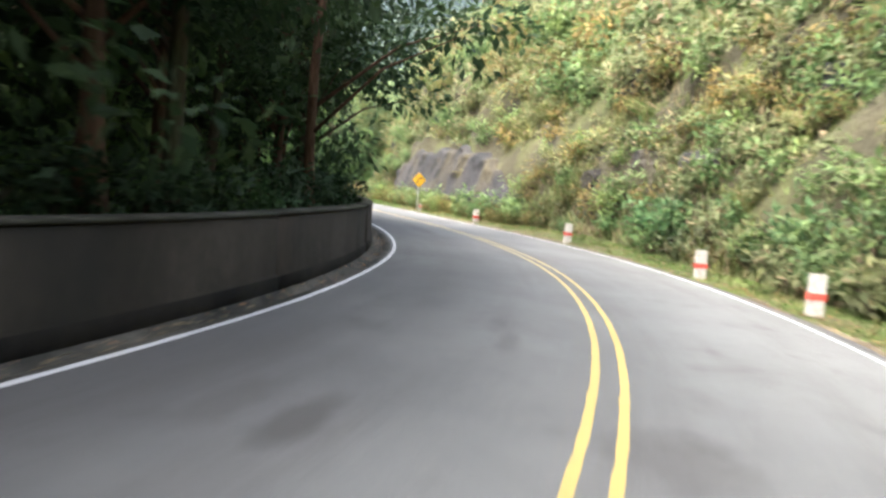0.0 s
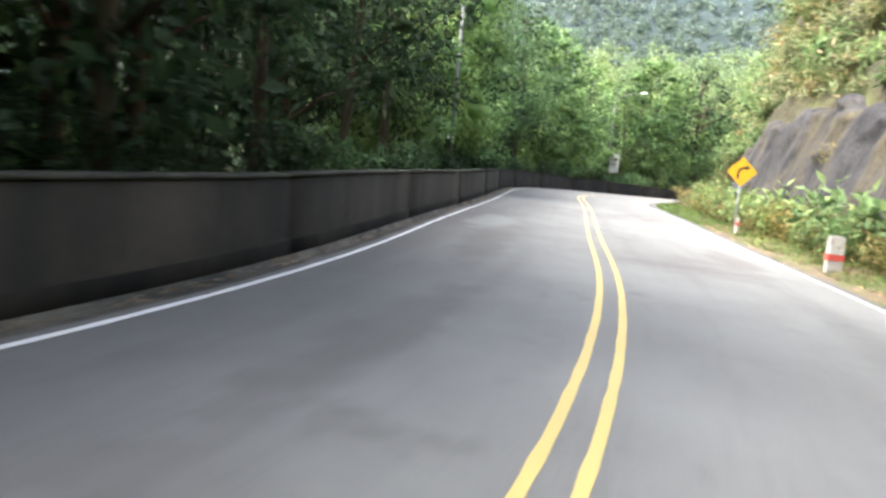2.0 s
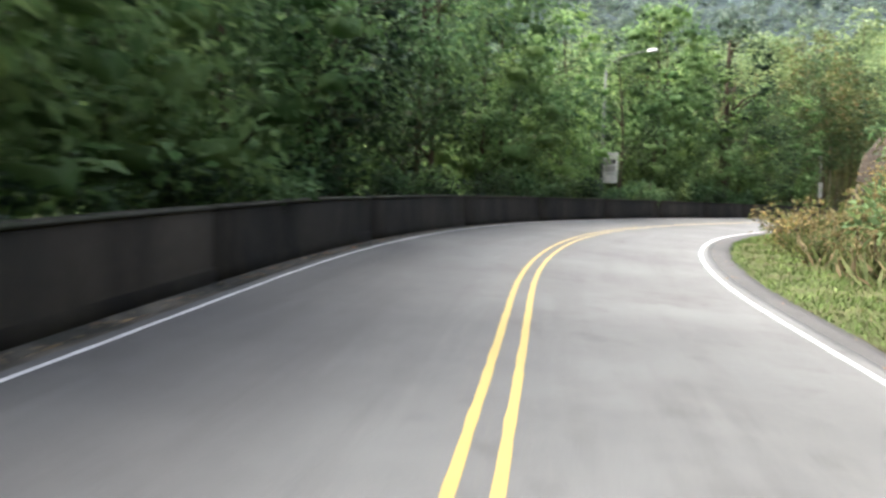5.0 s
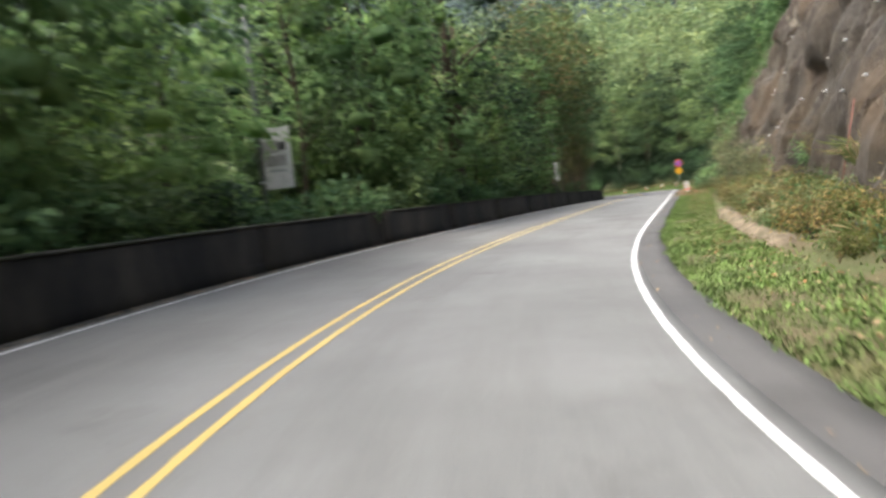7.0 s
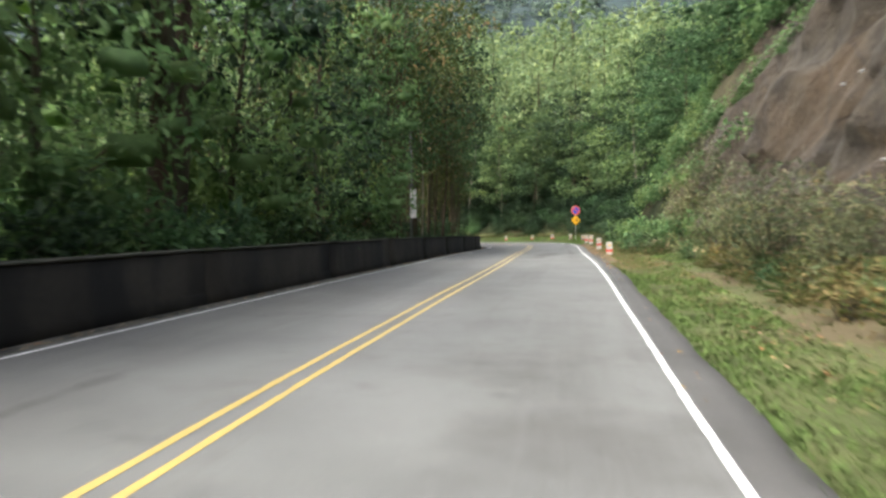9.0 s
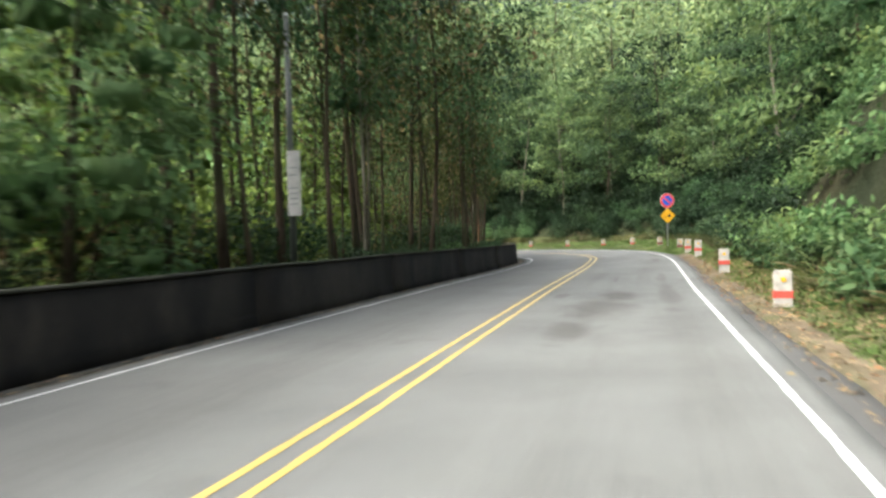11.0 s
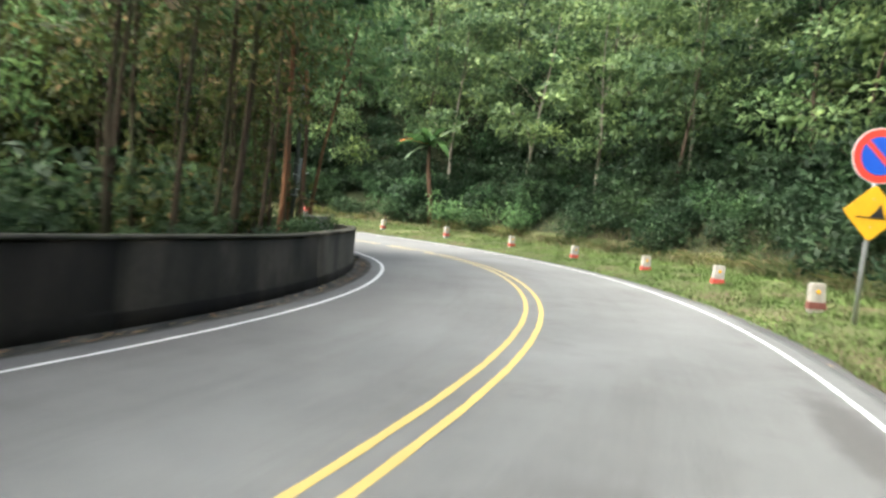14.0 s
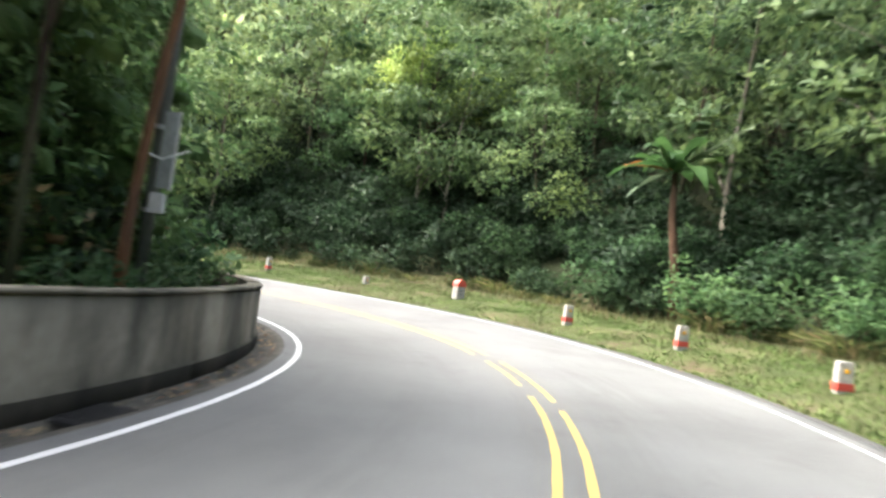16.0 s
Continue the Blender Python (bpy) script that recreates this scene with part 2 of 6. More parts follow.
def rock_material(name):
    """Sprayed and weathered rock: brown, with rain streaks, dark cracks and pale scars."""
    m, n, l, b = material(name, 0.9)
    at = place(n, l)
    c = ramp(n, l, noise_node(n, l, 0.42, 8, at, 0.68), (0.32, (0.016, 0.0122, 0.008)), (0.68, (0.052, 0.0405, 0.027)))
    c = mix(n, l, ramp(n, l, noise_node(n, l, 0.22, 5, at, 0.6), (0.5, 0.0), (0.6, 0.7)), c, (0.044, 0.039, 0.03))
    c = mix(n, l, ramp(n, l, noise_node(n, l, 6.5, 6, at, 0.7), (0.57, 0.0), (0.66, 0.6)), c, (0.1, 0.083, 0.058))
    c = mix(n, l, ramp(n, l, noise_node(n, l, 1.0, 5, place(n, l, (1.3, 1.3, 0.2)), 0.65), (0.52, 0.0), (0.66, 0.6)), c, (0.0135, 0.011, 0.0085))
    c = mix(n, l, ramp(n, l, noise_node(n, l, 1.0, 6, place(n, l, (2.2, 2.2, 0.35)), 0.65), (0.6, 0.0), (0.74, 0.4)), c, (0.075, 0.06, 0.042))
    c = mix(n, l, ramp(n, l, noise_node(n, l, 1.7, 8, at, 0.72), (0.56, 0.0), (0.7, 0.5)), c, (0.08, 0.065, 0.047))
    # grey beds beside ochre ones, and pale lime runs down the beds
    c = mix(n, l, ramp(n, l, noise_node(n, l, 0.13, 4, at, 0.55), (0.52, 0.0), (0.58, 0.55)), c, ramp(n, l, noise_node(n, l, 2.4, 8, at, 0.7), (0.35, (0.0135, 0.0125, 0.0108)), (0.7, (0.05, 0.046, 0.039))))
    c = mix(n, l, ramp(n, l, noise_node(n, l, 0.3, 6, at, 0.65), (0.5, 0.0), (0.66, 0.75)), c, (0.062, 0.041, 0.02))
    c = mix(n, l, ramp(n, l, noise_node(n, l, 1.0, 5, place(n, l, (1.6, 1.6, 0.16)), 0.6), (0.655, 0.0), (0.70, 0.6)), c, (0.17, 0.165, 0.15))
    v = n.new("ShaderNodeTexVoronoi")
    v.feature = "DISTANCE_TO_EDGE"
    v.inputs["Scale"].default_value = 0.45
    l.new(at, v.inputs["Vector"])
    c = mix(n, l, ramp(n, l, v.outputs["Distance"], (0.0, 0.6), (0.035, 0.0)), c, (0.018, 0.016, 0.014))
    c = mix(n, l, ramp(n, l, noise_node(n, l, 0.5, 5, at, 0.7), (0.6, 0.0), (0.75, 0.3)), c, (0.035, 0.036, 0.016))
    c = mix(n, l, 1.0, c, (1.06, 0.98, 0.8), "MULTIPLY")
    l.new(c, b.inputs["Base Color"])
    bump(n, l, noise_node(n, l, 1.5, 10, at, 0.72), b, 1.0, 0.5)
    return m


ROCK = rock_material("brown_rock_face")
DARK_ROCK = surface("dark_jointed_rock", (0.011, 0.0115, 0.013), (0.033, 0.0325, 0.033), 0.9, 7, 0.8, 1.0, (0.05, 0.042, 0.022), 0.5, 0.12, (1, 1, 0.4))
# far woods: bluish distance haze is put into the base colour
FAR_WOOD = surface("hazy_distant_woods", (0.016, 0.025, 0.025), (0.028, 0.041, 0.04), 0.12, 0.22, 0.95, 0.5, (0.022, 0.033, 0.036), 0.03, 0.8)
WOODS = surface("dense_valley_canopy", (0.018, 0.036, 0.012), (0.05, 0.085, 0.03), 0.25, 1.6, 0.95, 1.0, (0.03, 0.06, 0.02), 0.06, 0.5)
DIRT = surface("trodden_tan_dirt", (0.05, 0.039, 0.026), (0.115, 0.092, 0.062), 1.5, 30, 0.95, 0.6, (0.05, 0.06, 0.025), 0.9)
SAND = surface("washed_sandy_soil", (0.06, 0.048, 0.032), (0.15, 0.122, 0.084), 2.2, 18, 0.95, 0.9, (0.05, 0.045, 0.025), 1.4, 0.04)

# ---- the line of the road ----
PLAN = [(-1.79, -3.63), (0.94, 2.79), (2.31, 9.06), (2.41, 15.18), (1.50, 21.06), (-0.19, 26.60), (-2.52, 31.80), (-4.65, 36.99), (-6.63, 42.08), (-8.78, 46.88), (-11.08, 51.48), (-12.78, 56.42), (-13.99, 61.79), (-14.42, 67.70), (-14.04, 74.13), (-13.16, 81.01), (-11.96, 88.16), (-10.75, 95.44), (-9.67, 102.66), (-8.79, 109.67), (-7.79, 116.27), (-6.69, 122.35), (-5.89, 127.90), (-5.43, 132.86), (-5.74, 137.31), (-6.66, 141.38), (-7.98, 145.05), (-9.88, 148.22), (-12.21, 150.89), (-14.90, 152.94), (-18.09, 154.18), (-21.82, 154.56), (-26.11, 154.10), (-30.99, 152.80), (-36.44, 150.68), (-42.48, 147.73)]
RISE = [0.169, 0.351, 0.550, 0.731, 0.918, 1.161, 1.410, 1.629, 1.862, 2.079, 2.252, 2.408, 2.513, 2.557, 2.591, 2.607, 2.709, 2.841, 2.933, 2.935, 2.898, 2.840, 2.817, 2.790, 2.795, 2.753, 2.689, 2.644, 2.587, 2.524, 2.488, 2.452, 2.421, 2.392, 2.363, 2.334]
BANK = [0.0288, 0.0332, 0.0368, 0.0342, 0.0278, 0.0294, 0.0330, 0.0316, 0.0352, 0.0423, 0.0494, 0.0454, 0.0438, 0.0446, 0.0462, 0.0419, 0.0276, 0.0109, -0.0056, -0.0126, -0.0144, -0.0245, -0.0307, -0.0375, -0.0403, -0.0362, -0.0387, -0.0417, -0.0467, -0.0530, -0.0532, -0.0436, -0.0296, -0.0156, -0.0035, 0.0075]


def spline(u, values):
    """Uniform cubic spline through the plan's control values."""
    v = np.asarray(values, float).reshape(len(values), -1)
    i = np.clip(u.astype(int), 0, len(v) - 4)
    w = (u - i)[:, None]
    return ((1 - w) ** 3 * v[i] + (3 * w ** 3 - 6 * w ** 2 + 4) * v[i + 1] + (-3 * w ** 3 + 3 * w ** 2 + 3 * w + 1) * v[i + 2] + w ** 3 * v[i + 3]) / 6


def centre_line():
    u = np.linspace(0, len(PLAN) - 3, 1100)
    xy, z, bank = spline(u, PLAN), spline(u, RISE)[:, 0], spline(u, BANK)[:, 0]
    s = np.concatenate([[0], np.cumsum(np.linalg.norm(np.diff(xy, axis=0), axis=1))])
    even = np.arange(0, s[-1], 0.25)
    xy = np.stack([np.interp(even, s, xy[:, k]) for k in (0, 1)], 1)
    z, bank = np.interp(even, s, z), np.interp(even, s, bank)
    # even out small kinks without flattening the bends
    k = np.exp(-0.5 * (np.arange(-32, 33) / 10.0) ** 2)
    k /= k.sum()

    def eased(v):
        def once(q):
            wide = np.concatenate([2 * q[0] - q[32:0:-1], q, 2 * q[-1] - q[-2:-34:-1]])
            return np.convolve(wide, k, "valid")
        return 2 * once(v) - once(once(v))
    xy, z, bank = np.stack([eased(xy[:, 0]), eased(xy[:, 1])], 1), eased(z), eased(bank)
    # straight on at both ends
    a, b = xy[0] - xy[4], xy[-1] - xy[-5]
    a, b = a / np.linalg.norm(a), b / np.linalg.norm(b)
    before, after = np.arange(-45, 0, 0.25), np.arange(0.25, 30, 0.25)
    xy = np.concatenate([xy[0] - before[:, None] * a, xy, xy[-1] + after[:, None] * b])
    z = np.concatenate([z[0] + before * 0.02, z, np.full(len(after), z[-1])])
    bank = np.concatenate([np.full(len(before), bank[0]), bank, np.full(len(after), bank[-1])])
    return np.concatenate([before, even, even[-1] + after]), xy, z, bank


# fine set of the line, every 7 m: sideways, up, and of the painted lines against it
SET_S = np.arange(-6, 190, 7.0)
SET_SIDE = [0.053, -0.064, -0.181, -0.294, -0.300, -0.095, 0.124, 0.428, 0.459, 0.424, 0.327, 0.217, 0.172, 0.146, 0.120, -0.018, -0.137, -0.257, -0.252, -0.154, -0.126, -0.001, 0.047, 0.233, 0.356, 0.454, 0.540, 0.621]
SET_UP = [0.022, -0.002, -0.026, -0.056, -0.065, -0.067, -0.081, -0.086, -0.078, -0.055, -0.027, 0.007, 0.044, 0.053, 0.029, -0.001, -0.016, -0.012, 0.012, 0.047, 0.040, 0.020, 0.012, -0.010, -0.021, -0.028, -0.032, -0.036]
SET_LEFT = [0.166, 0.154, 0.137, 0.076, 0.043, 0.039, 0.039, 0.030, 0.029, 0.045, 0.055, 0.078, 0.097, 0.077, 0.045, 0.003, -0.044, -0.108, -0.156, -0.161, -0.131, -0.117, -0.054, -0.045, -0.033, -0.020, -0.007, 0.005]
SET_MID = [-0.156, -0.111, -0.061, 0.031, 0.079, 0.075, 0.022, 0.012, -0.007, -0.010, 0.031, 0.054, 0.092, 0.134, 0.109, 0.042, -0.008, 0.006, 0.045, 0.078, 0.016, 0.031, -0.019, 0.036, 0.067, 0.082, 0.088, 0.092]
SET_RIGHT = [0.020, -0.035, -0.090, -0.144, -0.168, -0.133, -0.054, 0.008, 0.026, 0.003, -0.064, -0.125, -0.183, -0.202, -0.140, -0.045, 0.038, 0.073, 0.083, 0.070, 0.102, 0.086, 0.070, 0.025, -0.011, -0.036, -0.055, -0.072]


def eased_set(s, table):
    k = np.exp(-0.5 * (np.arange(-16, 17) / 6.0) ** 2)
    fine = np.arange(-60, 240, 0.5)
    v = np.interp(fine, SET_S, table)
    v = np.convolve(np.pad(v, 16, "edge"), k / k.sum(), "valid")
    return np.interp(s, fine, v)


LINE_S, LINE_XY, LINE_Z, LINE_BANK = centre_line()
way = np.gradient(LINE_XY, axis=0)
way /= np.linalg.norm(way, axis=1)[:, None]
LINE_XY = LINE_XY + np.stack([-way[:, 1], way[:, 0]], 1) * eased_set(LINE_S, SET_SIDE)[:, None]
LINE_Z = LINE_Z + eased_set(LINE_S, SET_UP)
way = np.gradient(LINE_XY, axis=0)
way /= np.linalg.norm(way, axis=1)[:, None]
LINE_LEFT = np.stack([-way[:, 1], way[:, 0]], 1)


def at(s, o, h=0.0):
    """Places s metres along the road, o metres to the left of its middle, h above its surface."""
    s, o, h = np.broadcast_arrays(np.asarray(s, float), np.asarray(o, float), np.asarray(h, float))
    def f(v):
        return np.interp(s, LINE_S, v)
    flat = np.clip(o, -5, 5)
    return np.stack([f(LINE_XY[:, 0]) + o * f(LINE_LEFT[:, 0]), f(LINE_XY[:, 1]) + o * f(LINE_LEFT[:, 1]), f(LINE_Z) + flat * f(LINE_BANK) + h], -1)


def heading(s):
    """Degrees by which the road's way is turned from +y."""
    return math.degrees(math.atan2(np.interp(s, LINE_S, LINE_LEFT[:, 1]), np.interp(s, LINE_S, LINE_LEFT[:, 0]))) - 180


def road_place(x, y):
    """Station, offset to the left, and road height nearest to each x, y."""
    x, y = np.asarray(x, float).ravel(), np.asarray(y, float).ravel()
    best = np.empty(len(x), int)
    for k in range(0, len(x), 4000):
        d = (x[k:k + 4000, None] - LINE_XY[::4, 0]) ** 2 + (y[k:k + 4000, None] - LINE_XY[::4, 1]) ** 2
        best[k:k + 4000] = np.argmin(d, 1) * 4
    dx, dy = x - LINE_XY[best, 0], y - LINE_XY[best, 1]
    o = dx * LINE_LEFT[best, 0] + dy * LINE_LEFT[best, 1]
    return LINE_S[best], np.sign(o + 1e-9) * np.hypot(dx, dy), LINE_Z[best] + np.clip(o, -5, 5) * LINE_BANK[best]


def bumps(x, y, size, seed=0.0):
    """Cheap smooth unevenness, about -1 to 1."""
    a, b = np.asarray(x) / size + seed, np.asarray(y) / size - seed * 1.7
    return (np.sin(a * 1.9 + 1.3 * np.sin(b * 1.1 + 0.5)) + np.sin(b * 2.3 + 1.7 * np.sin(a * 0.8)) + 0.6 * np.sin(a * 4.1 + b * 3.3)) / 2.6


FOOT = ((-45, 5.2), (40, 5.3), (52, 6.2), (60, 7.2), (75, 7.3), (98, 7.2), (108, 6.0), (118, 5.6), (128, 5.8), (138, 7.0), (150, 8.0), (165, 8.5), (210, 8.5))
STEEP = ((-45, 2.0), (30, 2.1), (42, 2.7), (58, 3.0), (64, 3.2), (98, 3.2), (108, 2.2), (122, 1.7), (135, 1.0), (150, 0.85), (210, 0.8))
CREST = ((-45, 6.0), (30, 6.6), (45, 9.0), (60, 10.0), (98, 10.0), (110, 7.0), (125, 5.0), (140, 3.0), (210, 3.0))


def knots(s, table):
    return np.interp(s, [k[0] for k in table], [k[1] for k in table])


def right_height(s, r):
    """Height over the road's edge, r metres to the right of its middle."""
    foot, steep, crest = knots(s, FOOT), knots(s, STEEP), knots(s, CREST)
    lift = np.interp(s, (-45, 15, 22, 40, 105, 120, 130, 142, 150, 210), (0.0, 0.0, 0.22, 0.15, 0.0, 0.0, 0.12, 0.25, 0.12, 0.1))
    verge = np.interp(r, (3.3, 3.7, 4.3), (0.0, 0.25, 1.0)) * lift + np.maximum(r - 4.3, 0) * 0.12
    up = np.maximum(r - foot, 0)
    face = np.minimum(up * steep, crest)
    past = np.maximum(up - crest / steep, 0)
    hill = past * np.interp(past, (0, 30, 120), (0.95, 0.85, 0.55))
    return np.minimum(verge, 0.6) + face + hill * 0.9


def left_height(s, o):
    """Height behind the wall, o metres to the left."""
    return 0.55 - np.maximum(o - 5.0, 0) * np.interp(o, (5, 10, 30, 70), (0.10, 0.30, 0.38, 0.33)) - 0.0 * s


def ground_height(x, y):
    s, o, z = road_place(x, y)
    r = np.abs(o)
    right, left = z + right_height(s, r), z + left_height(s, r)
    far = np.hypot(np.asarray(x).ravel() + 10, np.asarray(y).ravel() - 80)
    mountain = np.maximum(far - 130, 0) * 0.74 + 10 * bumps(x, y, 60).ravel() * np.clip((far - 130) / 100, 0, 1)
    cap = np.interp(s, (-45, 60, 110, 140), (46, 46, 34, 27))
    h = np.where(o < 0, z + cap * np.tanh((right - z) / cap), np.maximum(left, z - 24))
    return np.where(o < 0, np.maximum(h, mountain - 20), h + np.maximum(mountain, 0)), s, o


# ---- mesh helpers ----
def quads(name, verts, faces, mat=None, smooth=False):
    """A mesh from arrays of places and of four (or three) corner numbers a face."""
    me = bpy.data.meshes.new(name)
    verts, faces = np.asarray(verts, np.float32), np.asarray(faces, np.int32)
    k = faces.shape[1]
    me.vertices.add(len(verts))
    me.vertices.foreach_set("co", verts.ravel())
    me.loops.add(faces.size)
    me.loops.foreach_set("vertex_index", faces.ravel())
    me.polygons.add(len(faces))
    me.polygons.foreach_set("loop_start", np.arange(0, faces.size, k, dtype=np.int32))
    me.polygons.foreach_set("loop_total", np.full(len(faces), k, np.int32))
    me.update(calc_edges=True)
    me.validate()
    if smooth:
        me.polygons.foreach_set("use_smooth", np.ones(len(me.polygons), bool))
    if mat:
        me.materials.append(mat)
    return me


def grid_faces(rows, cols, closed=False):
    i, j = np.meshgrid(np.arange(rows - 1), np.arange(cols if closed else cols - 1), indexing="ij")
    a, b = i * cols + j, i * cols + (j + 1) % cols
    return np.stack([a, b, b + cols, a + cols], -1).reshape(-1, 4)


def ribbon(name, s, offsets, heights, mat, kind="structure", label="", category="", smooth=False, closed=False):
    """A strip along the road with one cross-section, or one for each station."""
    s = np.asarray(s, float)
    o, h = np.broadcast_to(offsets, (len(s), len(offsets))), np.broadcast_to(heights, (len(s), len(offsets)))
    p = at(s[:, None], o, h)
    f = grid_faces(len(s), len(offsets), closed)
    if offsets[0] < offsets[-1] or closed:
        f = f[:, ::-1]
    ob = new(name, quads(name, p.reshape(-1, 3), f, mat, smooth))
    return tagged(ob, label, category, kind=kind)


def to_mesh(bm, name, mat=None, smooth=False):
    bm.normal_update()
    me = bpy.data.meshes.new(name)
    bm.to_mesh(me)
    bm.free()
    if smooth:
        for p in me.polygons:
            p.use_smooth = True
    if mat:
        me.materials.append(mat)
    return me


def part(name, shape, mat, parent, label="", smooth=False):
    """One mesh object under a thing or under a part. shape: a bmesh or a mesh."""
    if isinstance(shape, bmesh.types.BMesh):
        shape = to_mesh(shape, name, mat, smooth)
    elif mat and not shape.materials:
        shape.materials.append(mat)
    ob = new(name, shape)
    ob.parent = parent
    if label:
        ob["label"] = label
    return ob


def thing(name, m, label, category, group=""):
    ob = new(name)
    ob.empty_display_size = 0.2
    ob.matrix_basis = m
    return tagged(ob, label, category, group)


def box(w, d, h, at_=(0, 0, 0), bevel=0.01, top=None):
    """A bevelled box standing on its base; top: width and depth factors of its upper face."""
    bm = bmesh.new()
    bmesh.ops.create_cube(bm, size=1)
    for v in bm.verts:
        up = v.co.z > 0
        v.co = Vector((v.co.x * w * (top[0] if up and top else 1), v.co.y * d * (top[1] if up and top else 1), (v.co.z + 0.5) * h))
    if bevel:
        bmesh.ops.bevel(bm, geom=list(bm.edges), offset=bevel, segments=2, affect="EDGES")
    bmesh.ops.translate(bm, vec=at_, verts=bm.verts)
    return bm


def tube(places, radii, sides=8, cap=True):
    """A tapered tube along places."""
    places = [Vector(p) for p in places]
    bm = bmesh.new()
    rings = []
    for i, p in enumerate(places):
        d = (places[min(i + 1, len(places) - 1)] - places[max(i - 1, 0)]).normalized()
        q = d.to_track_quat("Z", "Y").to_matrix()
        rings.append([bm.verts.new(p + q @ Vector((math.cos(a) * radii[i], math.sin(a) * radii[i], 0))) for a in (2 * math.pi * k / sides for k in range(sides))])
    for a, b in zip(rings, rings[1:]):
        for k in range(sides):
            bm.faces.new((a[k], a[(k + 1) % sides], b[(k + 1) % sides], b[k]))
    if cap:
        bm.faces.new(rings[0][::-1])
        bm.faces.new(rings[-1])
    return bm


def plate(points, depth):
    """A flat outline in x and z, depth thick along y, facing -y."""
    bm = bmesh.new()
    a = [bm.verts.new((x, 0, z)) for x, z in points]
    b = [bm.verts.new((x, depth, z)) for x, z in points]
    bm.faces.new(a)
    bm.faces.new(b[::-1])
    for i in range(len(a)):
        j = (i + 1) % len(a)
        bm.faces.new((a[j], a[i], b[i], b[j]))
    bmesh.ops.recalc_face_normals(bm, faces=bm.faces)
    return bm


def ring(r, n=40):
    return [(r * math.cos(2 * math.pi * k / n), r * math.sin(2 * math.pi * k / n)) for k in range(n)]


# ---- ground, road, verge ----
def spread(lo, hi, step, far, grow=1.22):
    mid = list(np.arange(lo, hi + step, step))
    a, d = [lo], step
    while a[-1] > lo - far:
        d *= grow
        a.append(a[-1] - d)
    b, d = [mid[-1]], step
    while b[-1] < hi + far:
        d *= grow
        b.append(b[-1] + d)
    return np.array(a[:0:-1] + mid + b[1:])


gx, gy = spread(-75, 55, 2.5, 500), spread(-45, 205, 2.5, 500)
X, Y = np.meshgrid(gx, gy, indexing="ij")
gz, gs, go = ground_height(X, Y)
gz = gz + bumps(X, Y, 7).ravel() * np.clip((np.abs(go) - 10) / 20, 0, 0.8)
gz = gz - np.where((go > -24) & (go < 22), 1.2, 0.0) - np.where((go < 0) & (go > -22), 0.55 * right_height(gs, -go), 0.0)
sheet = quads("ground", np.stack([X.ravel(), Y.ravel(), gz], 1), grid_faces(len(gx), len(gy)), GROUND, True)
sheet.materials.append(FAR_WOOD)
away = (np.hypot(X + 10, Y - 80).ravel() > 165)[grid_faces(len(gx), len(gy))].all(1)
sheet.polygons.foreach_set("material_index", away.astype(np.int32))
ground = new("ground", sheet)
tagged(ground, "steep forest floor of dark soil and litter", "ground", kind="structure")

S_ALL = np.arange(-44, 207, 0.5)
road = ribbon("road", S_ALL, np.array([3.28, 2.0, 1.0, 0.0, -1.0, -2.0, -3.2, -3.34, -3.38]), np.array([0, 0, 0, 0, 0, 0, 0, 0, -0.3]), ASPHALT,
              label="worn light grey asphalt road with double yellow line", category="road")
uv = road.data.uv_layers.new(name="along")
corner = np.empty(len(road.data.loops), np.int32)
road.data.loops.foreach_get("vertex_index", corner)
lanes = np.array([3.28, 2.0, 1.0, 0.0, -1.0, -2.0, -3.2, -3.34, -3.38])
uv.data.foreach_set("uv", np.stack([S_ALL[corner // 9], lanes[corner % 9]], 1).astype(np.float32).ravel())
SHOULDER_W = ((-45, 3.44), (40, 3.46), (50, 3.72), (64, 3.82), (90, 3.76), (104, 3.6), (130, 3.5), (210, 3.48))


def shoulder_width(s):
    return knots(s, SHOULDER_W) + 0.05 * bumps(s, s, 1.9, 2.0)


sw = shoulder_width(S_ALL)[:, None]
sp = at(S_ALL[:, None], -np.concatenate([np.full_like(sw, 3.342), 0.5 * (3.342 + sw), sw, sw + 0.05], 1), np.array([-0.004, 0.0, 0.002, -0.25])[None])
tagged(new("shoulder_right", quads("shoulder_right", sp.reshape(-1, 3), grid_faces(len(S_ALL), 4), SHOULDER)), "narrow dark asphalt shoulder beside the grass", "shoulder", kind="structure")
ribbon("gutter", S_ALL, np.array([3.72, 3.66, 3.6, 3.44, 3.4, 3.284]), np.array([-0.02, -0.05, -0.09, -0.09, -0.012, -0.004]), GUTTER, label="damp concrete gutter at the foot of the wall", category="gutter")


def painted(name, o, w, mat, label, table, gaps=()):
    s = np.arange(-44, 207, 0.25)
    w = np.interp(s, *w) if isinstance(w, tuple) else w
    j = 0.004 * np.sin(s * 0.9) + 0.002 * np.sin(s * 4.3) + eased_set(s, table)
    ragged = 0.003 * np.sin(s * 7.7 + o) + 0.003 * np.sin(s * 13.1)
    off = np.stack([o + w / 2 + j + ragged, o - w / 2 + j - 0.6 * ragged], 1)
    p = at(s[:, None], off, 0.004)
    f = grid_faces(len(s), 2)
    for g0, g1 in gaps:
        f = f[~((s[f[:, 0] // 2] > g0) & (s[f[:, 0] // 2] < g1))]
    ob = new(name, quads(name, p.reshape(-1, 3), f, mat))
    tagged(ob, label, "road marking", kind="structure")


